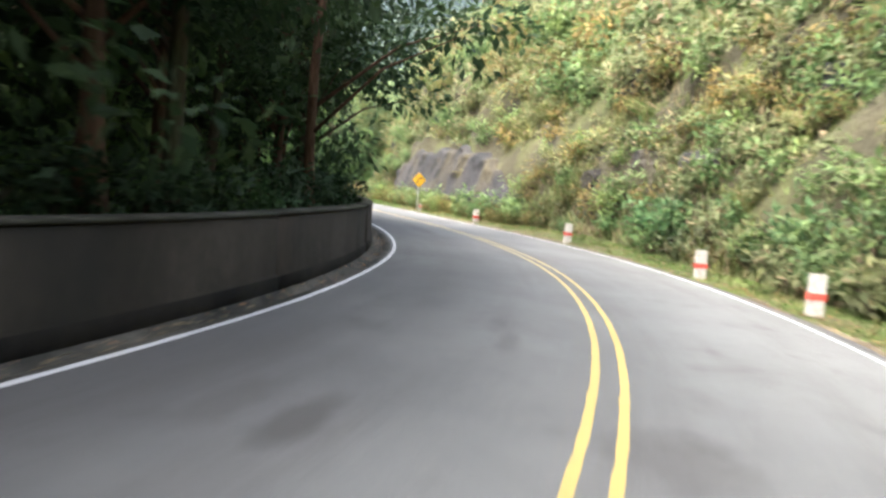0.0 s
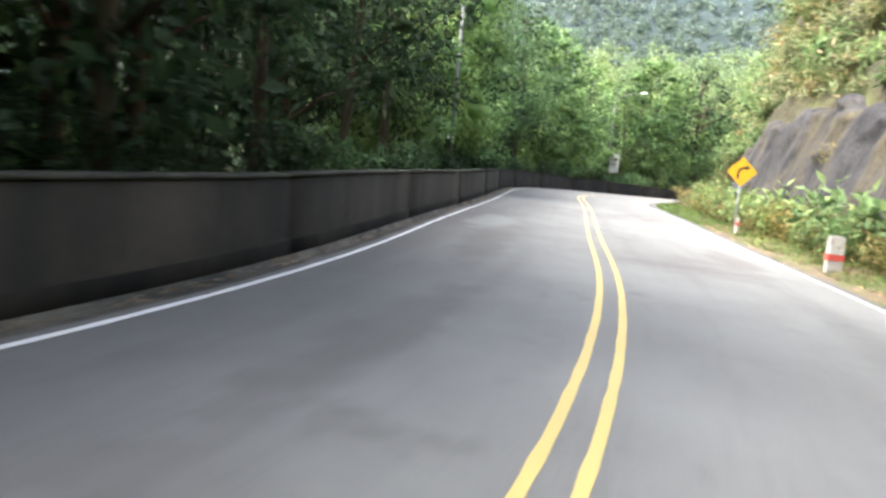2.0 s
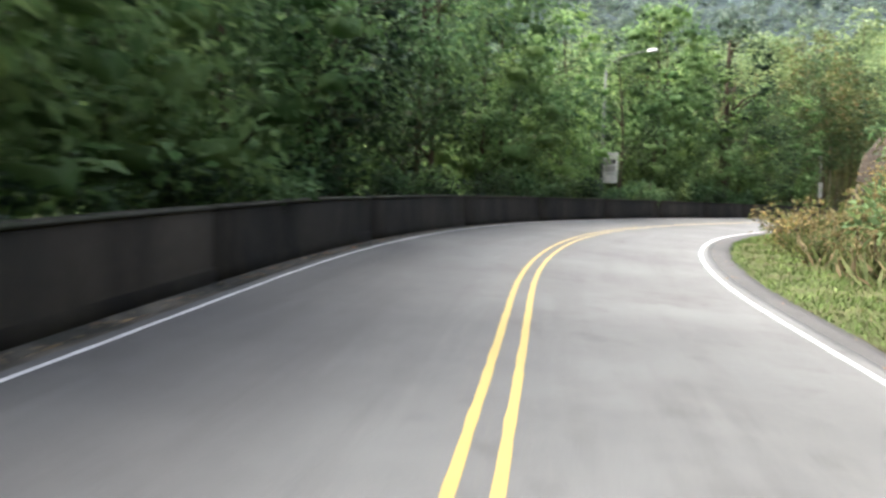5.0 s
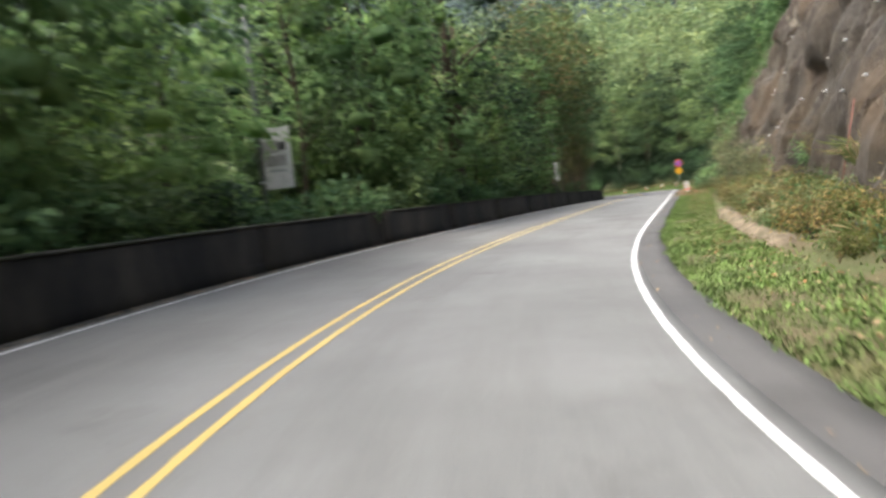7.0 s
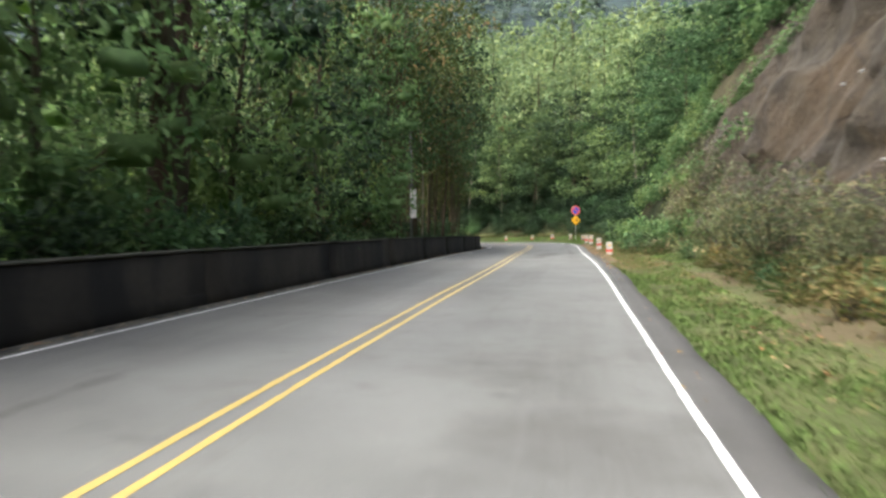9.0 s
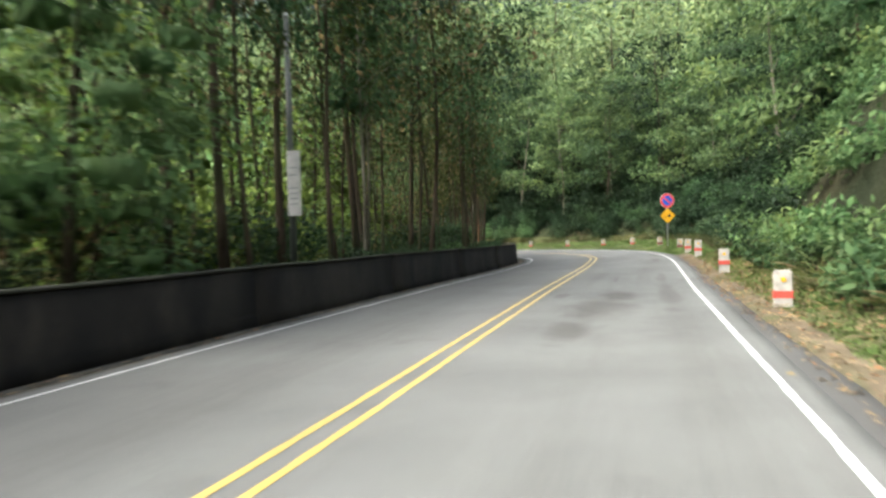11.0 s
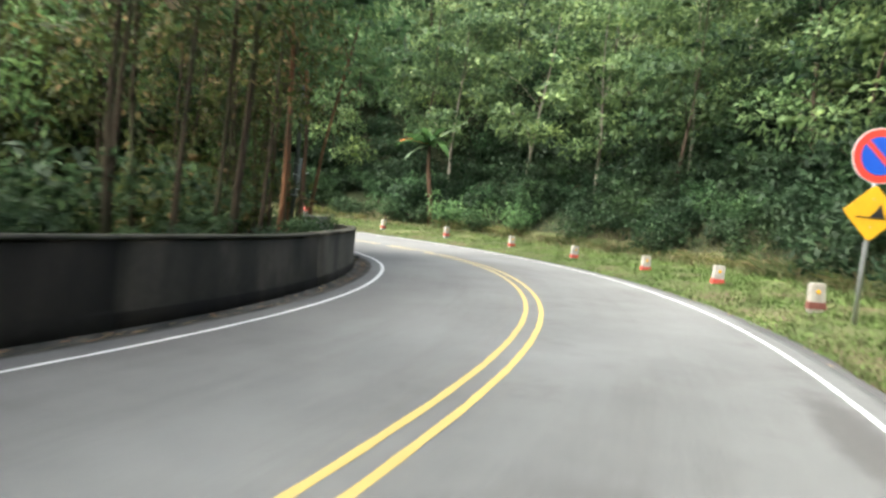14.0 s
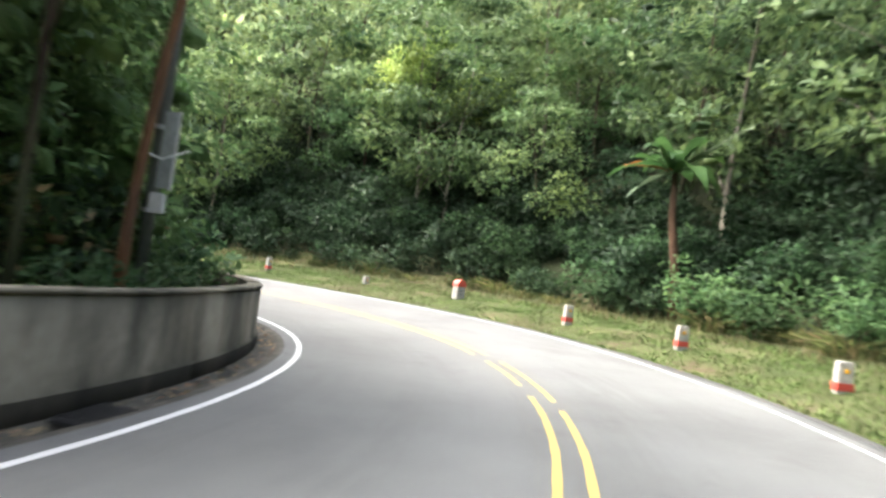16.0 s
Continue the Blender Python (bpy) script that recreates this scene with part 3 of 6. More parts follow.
GAPS_LEFT, GAPS_RIGHT = ((151.0, 151.8), (154.1, 154.9)), ((150.3, 150.9), (154.1, 154.9))
painted("edge_line_left", 3.1, ((-40, 28, 36, 130, 140, 200), (0.07, 0.066, 0.052, 0.046, 0.076, 0.08)), WHITE_LINE, "white painted edge line beside the gutter", SET_LEFT)
painted("edge_line_right", -3.1, ((-40, 40, 50, 92, 105, 200), (0.056, 0.056, 0.076, 0.076, 0.066, 0.056)), WHITE_LINE, "white painted edge line beside the verge", SET_RIGHT)
painted("centre_line_left", 0.1167, 0.072, YELLOW_LINE, "yellow painted line of the double centre line", SET_MID, GAPS_LEFT)
painted("centre_line_right", -0.1167, 0.072, YELLOW_LINE, "yellow painted line of the double centre line", SET_MID, GAPS_RIGHT)

# hillside on the right, with its verge
hs = np.arange(-44, 207, 0.6)
hr = np.concatenate([np.arange(3.55, 6.0, 0.25), np.arange(6.0, 12, 0.35), np.arange(12, 27, 1.0)])
HS, HR = np.meshgrid(hs, hr, indexing="ij")
rough = np.clip((HR - knots(HS, FOOT)) / 2.5, 0, 1) * np.interp(HS, (50, 62, 108, 120), (1.0, 0.6, 0.6, 0.35))
hh = right_height(HS, HR) + rough * (0.95 * bumps(HS, HR * 1.3, 3.1) + 0.4 * bumps(HS, HR, 1.1, 3.0)) + 0.03 * bumps(HS, HR, 0.6, 5.0) - 0.03 - 0.07 * np.clip((shoulder_width(HS) + 0.2 - HR) / 0.15, 0, 1)
pts = at(HS, -HR + rough * 0.8 * bumps(HS, hh * 1.2, 2.3, 2.0), hh)
is_rock = (HS > 62) & (HS < 107) & (HR > np.maximum(knots(HS, FOOT) + 0.05, 7.1)) & (HR < 13)
faces = grid_faces(len(hs), len(hr))[:, ::-1]
rock_faces = is_rock.ravel()[faces].all(1)
hill_mesh = quads("hillside", pts.reshape(-1, 3), faces[~rock_faces], SOIL, True)
hill_mesh.materials.append(SLOPE)
hill_mesh.materials.append(GROUND)
above = (HR > knots(HS, FOOT) + 0.1).ravel()[faces[~rock_faces]].all(1)
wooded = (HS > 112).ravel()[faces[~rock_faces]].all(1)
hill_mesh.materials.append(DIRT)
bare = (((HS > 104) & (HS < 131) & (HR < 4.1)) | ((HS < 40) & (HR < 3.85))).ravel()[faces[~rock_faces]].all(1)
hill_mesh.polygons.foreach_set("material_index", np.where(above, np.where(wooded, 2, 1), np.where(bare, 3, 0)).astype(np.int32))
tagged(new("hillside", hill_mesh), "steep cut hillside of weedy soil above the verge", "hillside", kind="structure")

# bare rock cut, finer and broken
rs, rr = np.arange(61.4, 108, 0.2), np.arange(7.0, 13.2, 0.1)
RS, RR = np.meshgrid(rs, rr, indexing="ij")
rh = right_height(RS, RR)
shelf = 0.5 * np.abs(bumps(RS * 0.6, rh * 0.9, 1.6, 4.0)) + 0.2 * bumps(RS, rh, 0.9, 6.0) + 0.12 * bumps(RS, rh * 1.3, 0.45, 2.0) + 0.6 * bumps(RS * 0.5, rh * 0.4, 2.5, 1.0)
# slanting beds that break into proud and sunken blocks
bed = (RS * 0.85 + rh * 0.3 + 0.35 * bumps(RS, rh, 1.8, 3.0)) / 1.25
blocks = np.random.default_rng(8).uniform(-1, 1, (3, 97, 23))
col = np.floor(bed).astype(int) % 97
tier = np.floor((rh + 2.5 * blocks[0, col, 0]) / 2.1).astype(int) % 23
shelf = 0.75 * shelf + 0.24 * blocks[1, col, tier] + 0.42 * (bed % 1.0 - 0.5) * blocks[2, col, tier]
shelf = shelf * np.clip((RS - 60.5) / 4, 0.2, 1)
rp = at(RS, -RR + shelf, rh + 0.15 * bumps(RS, RR * 3, 0.7, 8.0))
tagged(new("rock_face", quads("rock_face", rp.reshape(-1, 3), grid_faces(len(rs), len(rr))[:, ::-1], ROCK, True)), "tall bare brown rock cut above roadside weeds", "rock face", kind="structure")

# dark jointed outcrop in the first cut
os_, oh = np.arange(29.0, 47.6, 0.2), np.arange(-0.4, 4.3, 0.16)
OS, OH = np.meshgrid(os_, oh, indexing="ij")
block = np.random.default_rng(5).uniform(0, 1, (80, 20))
column = ((OS + 0.22 * OH + 0.12 * np.sin(OH * 2.1)) / 0.62).astype(int) % 80
joint = block[column, ((OH + 1.6 * block[column, 3] + 0.4) / 1.9).astype(int) % 20]
tops = np.interp(OS, (29, 31, 35, 43, 47.6), (0.6, 2.2, 3.6, 3.8, 2.4)) + 0.5 * bumps(OS, OS, 1.6)
outcrop_r = knots(OS, FOOT) - 0.2 + OH / np.maximum(knots(OS, STEEP) * 1.25, 3.4) + np.maximum(OH - tops, 0) * 1.6 - 0.24 * joint * np.clip(OH + 0.4, 0, 1) + 0.05 * bumps(OS, OH, 0.4, 4.0)
op = at(OS, -outcrop_r, np.minimum(OH, tops + 0.3 * (OH - tops)))
tagged(new("rock_outcrop", quads("rock_outcrop", op.reshape(-1, 3), grid_faces(len(os_), len(oh))[:, ::-1], DARK_ROCK)), "dark jointed rock outcrop behind the curve sign", "rock face", kind="structure")

# bank behind the wall
bs_, bo = np.arange(-44, 207, 1.0), np.concatenate([np.arange(3.9, 7, 0.5), np.arange(7, 27, 1.5)])
BS, BO = np.meshgrid(bs_, bo, indexing="ij")
bp = at(BS, BO, left_height(BS, BO) + 0.12 * bumps(BS, BO, 1.5) * np.clip(BO - 4, 0, 1))
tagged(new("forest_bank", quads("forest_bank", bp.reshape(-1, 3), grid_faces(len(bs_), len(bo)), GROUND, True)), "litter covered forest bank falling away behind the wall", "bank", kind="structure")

# ---- roadside wall in cast panels ----
wall = tagged(new("wall_left"), "low dark algae-stained concrete wall along the road", "wall", kind="structure")


def wall_panel(s0, s1):
    s = np.linspace(s0, s1, 7)
    o = np.array([3.70, 3.70, 3.735, 3.75, 3.96, 3.97, 3.97])
    h = np.array([-0.2, 0.14, 0.17, 0.86, 0.86, 0.8, -0.2])
    p = at(s[:, None], np.broadcast_to(o, (7, 7)), np.broadcast_to(h, (7, 7))).reshape(-1, 3)
    f = grid_faces(7, 7, True)
    n = len(p)
    # tone by stretch: dark under overhanging trees, pale where the wall is lit
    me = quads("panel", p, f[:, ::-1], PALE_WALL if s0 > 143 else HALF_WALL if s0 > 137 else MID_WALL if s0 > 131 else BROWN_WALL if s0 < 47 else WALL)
    # foot strip: wet moss and the shadow of its recess in one dark tone
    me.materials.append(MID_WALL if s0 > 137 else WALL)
    foot_face = np.zeros(len(f), np.int32)
    foot_face[::7] = 1
    me.polygons.foreach_set("material_index", foot_face)
    bm = bmesh.new()
    bm.from_mesh(me)
    bm.verts.ensure_lookup_table()
    bm.faces.new([bm.verts[k] for k in range(7)])
    bm.faces.new([bm.verts[n - 7 + k] for k in range(6, -1, -1)])
    bmesh.ops.recalc_face_normals(bm, faces=bm.faces)
    bm.to_mesh(me)
    bm.free()
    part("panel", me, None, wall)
    c = np.array([3.735, 3.735, 3.745, 3.965, 3.975, 3.975])
    ch = np.array([0.862, 0.885, 0.9, 0.9, 0.885, 0.862])
    q = at(s[:, None], np.broadcast_to(c, (7, 6)), np.broadcast_to(ch + 0.006 * np.sin(s)[:, None], (7, 6))).reshape(-1, 3)
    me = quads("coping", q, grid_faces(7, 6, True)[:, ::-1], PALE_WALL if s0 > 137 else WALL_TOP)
    bm = bmesh.new()
    bm.from_mesh(me)
    bm.verts.ensure_lookup_table()
    bm.faces.new([bm.verts[k] for k in range(6)])
    bm.faces.new([bm.verts[len(q) - 6 + k] for k in range(5, -1, -1)])
    bmesh.ops.recalc_face_normals(bm, faces=bm.faces)
    bm.to_mesh(me)
    bm.free()
    part("coping", me, None, wall)


for k in range(-7, 27):
    wall_panel(k * 6.0 + 0.0006, k * 6.0 + 5.9994)

# ---- plants ----
BARK = surface("dark_brown_bark", (0.026, 0.02, 0.014), (0.08, 0.06, 0.042), 3.0, 22, 0.95, 1.0, (0.05, 0.06, 0.03), 1.2, 0.04, (1, 1, 0.25))
RED_BARK = surface("reddish_bark", (0.045, 0.027, 0.018), (0.115, 0.068, 0.044), 3.0, 22, 0.95, 1.0, (0.04, 0.03, 0.02), 1.2, 0.04, (1, 1, 0.25))
PALE_BARK = surface("pale_grey_bark", (0.10, 0.09, 0.07), (0.24, 0.22, 0.18), 3.0, 22, 0.95, 0.8, (0.05, 0.05, 0.03), 1.2, 0.04, (1, 1, 0.25))
DARK_LEAF = leaf_material("deep_green_leaf", (0.016, 0.033, 0.017), (0.05, 0.083, 0.042), None, 0.0, 0.45)
GREEN_LEAF = leaf_material("fresh_green_leaf", (0.036, 0.078, 0.034), (0.10, 0.165, 0.078), None, 0.0, 0.45)
HILL_LEAF = leaf_material("hillside_green_leaf", (0.045, 0.08, 0.038), (0.13, 0.185, 0.082), None, 0.0, 0.4)
# hillside leaf made paler: haze over the high slope is put into its colour
HIGH_LEAF = leaf_material("haze_paled_hillside_leaf", (0.085, 0.128, 0.07), (0.20, 0.26, 0.135), None, 0.0, 0.45)
SHRUB_LEAF = leaf_material("yellow_green_leaf", (0.076, 0.094, 0.05), (0.155, 0.168, 0.098), (0.19, 0.155, 0.098), 0.12, 0.5)
DRY_LEAF = leaf_material("dry_tan_leaf", (0.075, 0.062, 0.03), (0.21, 0.165, 0.085), (0.08, 0.10, 0.03), 0.3, 0.5)


def grass_material(name, low, high, dry, dry_from):
    """Short grass: green blades with dry and bare-looking patches a metre or so across."""
    m, n, l, b = material(name, 0.7)
    geo = n.new("ShaderNodeNewGeometry")
    c = mix(n, l, geo.outputs["Random Per Island"], low, high)
    at = place(n, l)
    c = mix(n, l, ramp(n, l, noise_node(n, l, 0.9, 5, at, 0.65), (dry_from, 0.0), (dry_from + 0.13, 0.8)), c, dry)
    c = mix(n, l, ramp(n, l, noise_node(n, l, 0.45, 4, at, 0.6), (0.52, 0.0), (0.66, 0.6)), c, tuple(v * 1.45 for v in high))
    l.new(c, b.inputs["Base Color"])
    b.inputs["Specular IOR Level"].default_value = 0.1
    return m


GRASS = grass_material("verge_grass", (0.055, 0.098, 0.024), (0.115, 0.18, 0.05), (0.13, 0.105, 0.06), 0.57)
BEND_GRASS = grass_material("bend_grass", (0.05, 0.092, 0.022), (0.105, 0.165, 0.045), (0.12, 0.105, 0.052), 0.67)
WEED = leaf_material("verge_weed", (0.06, 0.105, 0.028), (0.13, 0.19, 0.058), (0.16, 0.13, 0.072), 0.12, 0.5)
STRAW = leaf_material("straw_grass", (0.05, 0.072, 0.025), (0.115, 0.128, 0.054), (0.17, 0.135, 0.078), 0.25, 0.5)
LITTER = leaf_material("fallen_leaf", (0.10, 0.072, 0.042), (0.26, 0.185, 0.11), (0.24, 0.115, 0.05), 0.2, 0.1)
OLIVE_LEAF = leaf_material("olive_leaf", (0.03, 0.04, 0.013), (0.07, 0.084, 0.03), (0.16, 0.12, 0.06), 0.15, 0.5)
# sunlight is put into this leaf colour; LIT_LEAF is its darker copy
YOUNG_LEAF = leaf_material("sunlit_young_leaf", (0.09, 0.138, 0.028), (0.18, 0.24, 0.066), None, 0.0, 0.55)
SPRING_LEAF = leaf_material("spring_green_leaf", (0.098, 0.175, 0.065), (0.22, 0.325, 0.138), None, 0.0, 0.5)
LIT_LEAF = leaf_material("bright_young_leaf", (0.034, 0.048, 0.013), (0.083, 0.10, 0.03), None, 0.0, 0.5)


SOFT = {}
# rounded blocks of 24 and of 6 faces, the dense inside of a leaf clump
_b = bmesh.new()
bmesh.ops.create_cube(_b, size=1)
bmesh.ops.subdivide_edges(_b, edges=_b.edges, cuts=1, use_grid_fill=True)
_b.verts.ensure_lookup_table()
CORE = np.array([tuple(v.co.normalized()) for v in _b.verts])
CORE_FACES = np.array([[v.index for v in f.verts] for f in _b.faces])
_b.free()
BLOCK = np.array([(x, y, z) for x in (-1, 1) for y in (-1, 1) for z in (-1, 1)]) / 3 ** 0.5
BLOCK_FACES = np.array([(0, 1, 3, 2), (4, 6, 7, 5), (0, 4, 5, 1), (2, 3, 7, 6), (0, 2, 6, 4), (1, 5, 7, 3)])


def unit(v):
    return v / np.maximum(np.linalg.norm(v, axis=1), 1e-6)[:, None]


def leaf_blades(base, axis, flat, length, width):
    """Pointed leaves, each folded a little along its rib: places and faces."""
    side = unit(np.cross(axis, flat))
    up = np.cross(side, axis)
    length, width = np.asarray(length)[:, None], np.asarray(width)[:, None]
    mid = base + axis * length * 0.45
    v = np.stack([base, mid + side * width / 2 + up * width * 0.12, base + axis * length - up * length * 0.12, mid - side * width / 2 + up * width * 0.12], 1)
    return v.reshape(-1, 3), np.arange(len(base) * 4).reshape(-1, 4)


def foliage(name, rng, clumps, count, size, mat, slim=0.45, droop=0.35, squash=0.75, inner=0.5, core=0.36, fine=False):
    """Leaves gathered in clumps (rows of x, y, z, radius)."""
    c = np.asarray(clumps, float)
    count, size = int(count * 0.95), size * 0.92
    weight = c[:, 3] ** 2
    pick = rng.choice(len(c), count, p=weight / weight.sum())
    way_ = unit(rng.normal(size=(count, 3)) + (0, 0, 0.35))
    base = c[pick, :3] + way_ * (1, 1, squash) * c[pick, 3:4] * rng.uniform(inner, 1.08, (count, 1))
    axis = unit(way_ * 0.8 + rng.normal(size=(count, 3)) * 0.55 - (0, 0, droop))
    flat = unit(rng.normal(size=(count, 3)) * 0.55 + way_ * 0.5 + (0, 0, 0.8))
    length = size * rng.uniform(0.65, 1.35, count)
    v, f = leaf_blades(base, axis, flat, length, length * slim * rng.uniform(0.8, 1.2, count))
    # leaves turn their faces outward, and shade softly with their clump
    q = v.reshape(-1, 4, 3)
    face = np.cross(q[:, 1] - q[:, 3], q[:, 2] - q[:, 0])
    away = np.einsum("ij,ij->i", face, way_ + (0, 0, 0.3)) < 0
    f[away] = f[away][:, ::-1]
    face = unit(np.where(away[:, None], -face, face))
    soft = np.repeat(unit(way_ * (1, 1, 1.2) + face * 0.45 + (0, 0, 0.15)), 4, 0)
    if core:
        m = len(c)
        shape, shape_faces = (CORE, CORE_FACES) if fine else (BLOCK, BLOCK_FACES)
        a = rng.uniform(0, 6.28, (m, 1))
        round_ = np.stack([shape[:, 0] * np.cos(a) - shape[:, 1] * np.sin(a), shape[:, 0] * np.sin(a) + shape[:, 1] * np.cos(a), np.tile(shape[:, 2], (m, 1))], -1)
        lump = c[:, None, :3] + round_ * (1, 1, squash) * c[:, None, 3:4] * core * rng.uniform(0.7, 1.25, (m, len(shape), 1))
        f = np.concatenate([f, (shape_faces[None] + (len(v) + np.arange(m) * len(shape))[:, None, None]).reshape(-1, 4)])
        v = np.concatenate([v, lump.reshape(-1, 3)])
        soft = np.concatenate([soft, unit(round_.reshape(-1, 3) + rng.normal(size=(m * len(shape), 3)) * 0.3)])
    me = quads(name, v, f, mat, True)
    me.normals_split_custom_set_from_vertices(soft.tolist())
    SOFT[me.name] = soft
    return me


def add_tube(bm, places, radii, sides=7):
    other = tube(places, radii, sides)
    me = bpy.data.meshes.new("limb")
    other.to_mesh(me)
    other.free()
    bm.from_mesh(me)
    bpy.data.meshes.remove(me)


def make_tree(seed, height, bole, spread_, trunk_r, leaves, size, leaf, bark, clump=(0.7, 1.2), count=34, twin=False, slim=0.45, low=0.0, lean=0.05, core=0.3, squash=0.6):
    """Trunk with limbs, and a crown of leaf clumps round the limbs' ends, bole metres up. Returns the two meshes."""
    rng = np.random.default_rng(seed)
    bm = bmesh.new()
    bend = rng.normal(size=(2,)) * lean * height * 0.3

    def trunk_at(w):
        return Vector((bend[0] * w * w + 0.12 * math.sin(w * 7 + seed), bend[1] * w * w + 0.12 * math.cos(w * 5 + seed), height * 0.93 * w - 0.5 * (1 - w)))
    w = np.linspace(0, 1, 8)
    add_tube(bm, [trunk_at(k) for k in w], [trunk_r * (1.25 if k == 0 else 1 - 0.8 * k) for k in w], 8)
    if twin:
        add_tube(bm, [trunk_at(k) + Vector((0.34 + 0.9 * k, 0.1, 0)) for k in w * 0.8], [trunk_r * 0.8 * (1 - 0.7 * k) for k in w], 8)
    clumps = []
    for k in range(count):
        u = (k + rng.uniform(0, 1)) / count
        z = bole + (height - bole) * u
        reach = spread_ * (0.35 + 0.65 * math.sin(math.pi * min(1.0, 0.22 + 0.78 * u))) * rng.uniform(0.45, 1.0)
        a = k * 2.4 + rng.uniform(-0.5, 0.5)
        root = trunk_at(max(0.05, min(0.97, (z - reach * 0.45) / height)))
        end = Vector((root.x + reach * math.cos(a), root.y + reach * math.sin(a), z))
        if k % 3 == 0 and reach > 0.6:
            mid = root.lerp(end, 0.5) + Vector((0, 0, 0.12 * reach))
            r0 = max(0.02, trunk_r * 0.38 * (1 - 0.6 * u))
            add_tube(bm, [root, mid, end], [r0, r0 * 0.6, r0 * 0.2], 4)
        clumps.append((*end, rng.uniform(*clump) * (1.15 - 0.4 * u)))
    if low:
        for k in range(int(low)):
            a, d = rng.uniform(0, 6.28), rng.uniform(0.4, min(spread_ * 0.8, 2.4))
            clumps.append((d * math.cos(a), d * math.sin(a), rng.uniform(0.3, bole + 0.5), rng.uniform(*clump)))
    trunk = to_mesh(bm, "trunk", bark, True)
    return trunk, foliage("crown", rng, clumps, leaves, size, leaf, slim, squash=squash, inner=0.5, core=core)


def make_shrub(seed, height, spread_, leaves, size, leaf, slim=0.4, stems=6, grassy=False, core=0.25):
    rng = np.random.default_rng(seed)
    bm = bmesh.new()
    clumps = []
    for k in range(stems):
        a, d = k * 2.4 + rng.uniform(-0.4, 0.4), spread_ * rng.uniform(0.2, 0.95)
        end = Vector((d * math.cos(a), d * math.sin(a), height * rng.uniform(0.4, 0.9)))
        add_tube(bm, [(0, 0, -0.3), end * 0.5 + Vector((0, 0, 0.1)), end], [0.03, 0.018, 0.006], 4)
        clumps.append((*end, spread_ * rng.uniform(0.32, 0.6)))
        clumps.append((*(end * 0.55), spread_ * rng.uniform(0.3, 0.5)))
    stem = to_mesh(bm, "stem", BARK)
    if grassy:
        n = leaves
        a = rng.uniform(0, 6.28, n)
        d = spread_ * 0.4 * np.sqrt(rng.uniform(0, 1, n))
        base = np.stack([d * np.cos(a), d * np.sin(a), np.zeros(n) - 0.1], 1)
        axis = unit(np.stack([np.cos(a) * 0.5, np.sin(a) * 0.5, np.full(n, 1.0)], 1) + rng.normal(size=(n, 3)) * 0.25)
        flat = unit(rng.normal(size=(n, 3)) + (0.0, 0.0, 0.3))
        length = height * rng.uniform(0.6, 1.2, n)
        # arching blades of two pieces
        v1, f1 = leaf_blades(base, axis, flat, length * 0.75, np.full(n, size))
        tip = base + axis * (length * 0.55)[:, None]
        bow = unit(axis + np.stack([np.cos(a), np.sin(a), np.full(n, -0.7)], 1) * 0.8)
        v2, f2 = leaf_blades(tip, bow, flat, length * 0.6, np.full(n, size * 0.9))
        return stem, quads("blades", np.concatenate([v1, v2]), np.concatenate([f1, f2 + len(v1)]), leaf)
    return stem, foliage("leaves", rng, clumps, leaves, size, leaf, slim, 0.2, core=core)


class Planter:
    """Copies of a few built plants, put about at chosen places; loose ones are gathered into one mesh."""

    def __init__(self, name, meshes, labels, category, group, parts=("trunk", "crown")):
        self.first, self.args, self.loose = [None] * len(meshes), (name, meshes, labels, category, group, parts), []

    def put(self, kind, x, y, z, turn, scale, tilt=(0.0, 0.0), tall=1.0, loose=False):
        name, meshes, labels, category, group, parts = self.args
        m = Matrix.LocRotScale((x, y, z), Euler((tilt[0], tilt[1], turn)), (scale, scale, scale * tall))
        if loose:
            self.loose.append((kind, np.array(m)))
            return None
        if self.first[kind]:
            return copy_thing(self.first[kind], m @ Matrix.Diagonal((*(1 / v for v in self.first[kind].scale), 1)))
        ob = thing(name, m, labels[kind], category, group)
        for p, me in zip(parts, meshes[kind]):
            part(p, me, None, ob)
        self.first[kind] = ob
        return ob

    def gather(self, name, label, category):
        """All loose plants as one object."""
        vs, fs, ms, ns, mats, start = [], [], [], [], [], 0
        for kind, pair in enumerate(self.args[1]):
            at_ = [m for k, m in self.loose if k == kind]
            if not at_:
                continue
            for me in pair if category == "woods" else pair[1:]:
                co = np.empty(len(me.vertices) * 3, np.float32)
                me.vertices.foreach_get("co", co)
                co = co.reshape(-1, 3)
                face = np.array([tuple(p.vertices) for p in me.polygons if len(p.vertices) == 4], np.int32)
                if me.materials[0] not in mats:
                    mats.append(me.materials[0])
                if me.name in SOFT:
                    soft = SOFT[me.name]
                else:
                    soft = np.array([tuple(v.normal) for v in me.vertices])
                for m in at_:
                    ns.append(unit(soft @ m[:3, :3].T))
                    vs.append(co @ m[:3, :3].T + m[:3, 3])
                    fs.append(face + start)
                    ms.append(np.full(len(face), mats.index(me.materials[0]), np.int32))
                    start += len(co)
        me = quads(name, np.concatenate(vs), np.concatenate(fs), None, True)
        me.normals_split_custom_set_from_vertices(np.concatenate(ns).tolist())
        for m in mats:
            me.materials.append(m)
        me.polygons.foreach_set("material_index", np.concatenate(ms))
        return tagged(new(name, me), label, category, kind="stuff")


rng = np.random.default_rng(11)

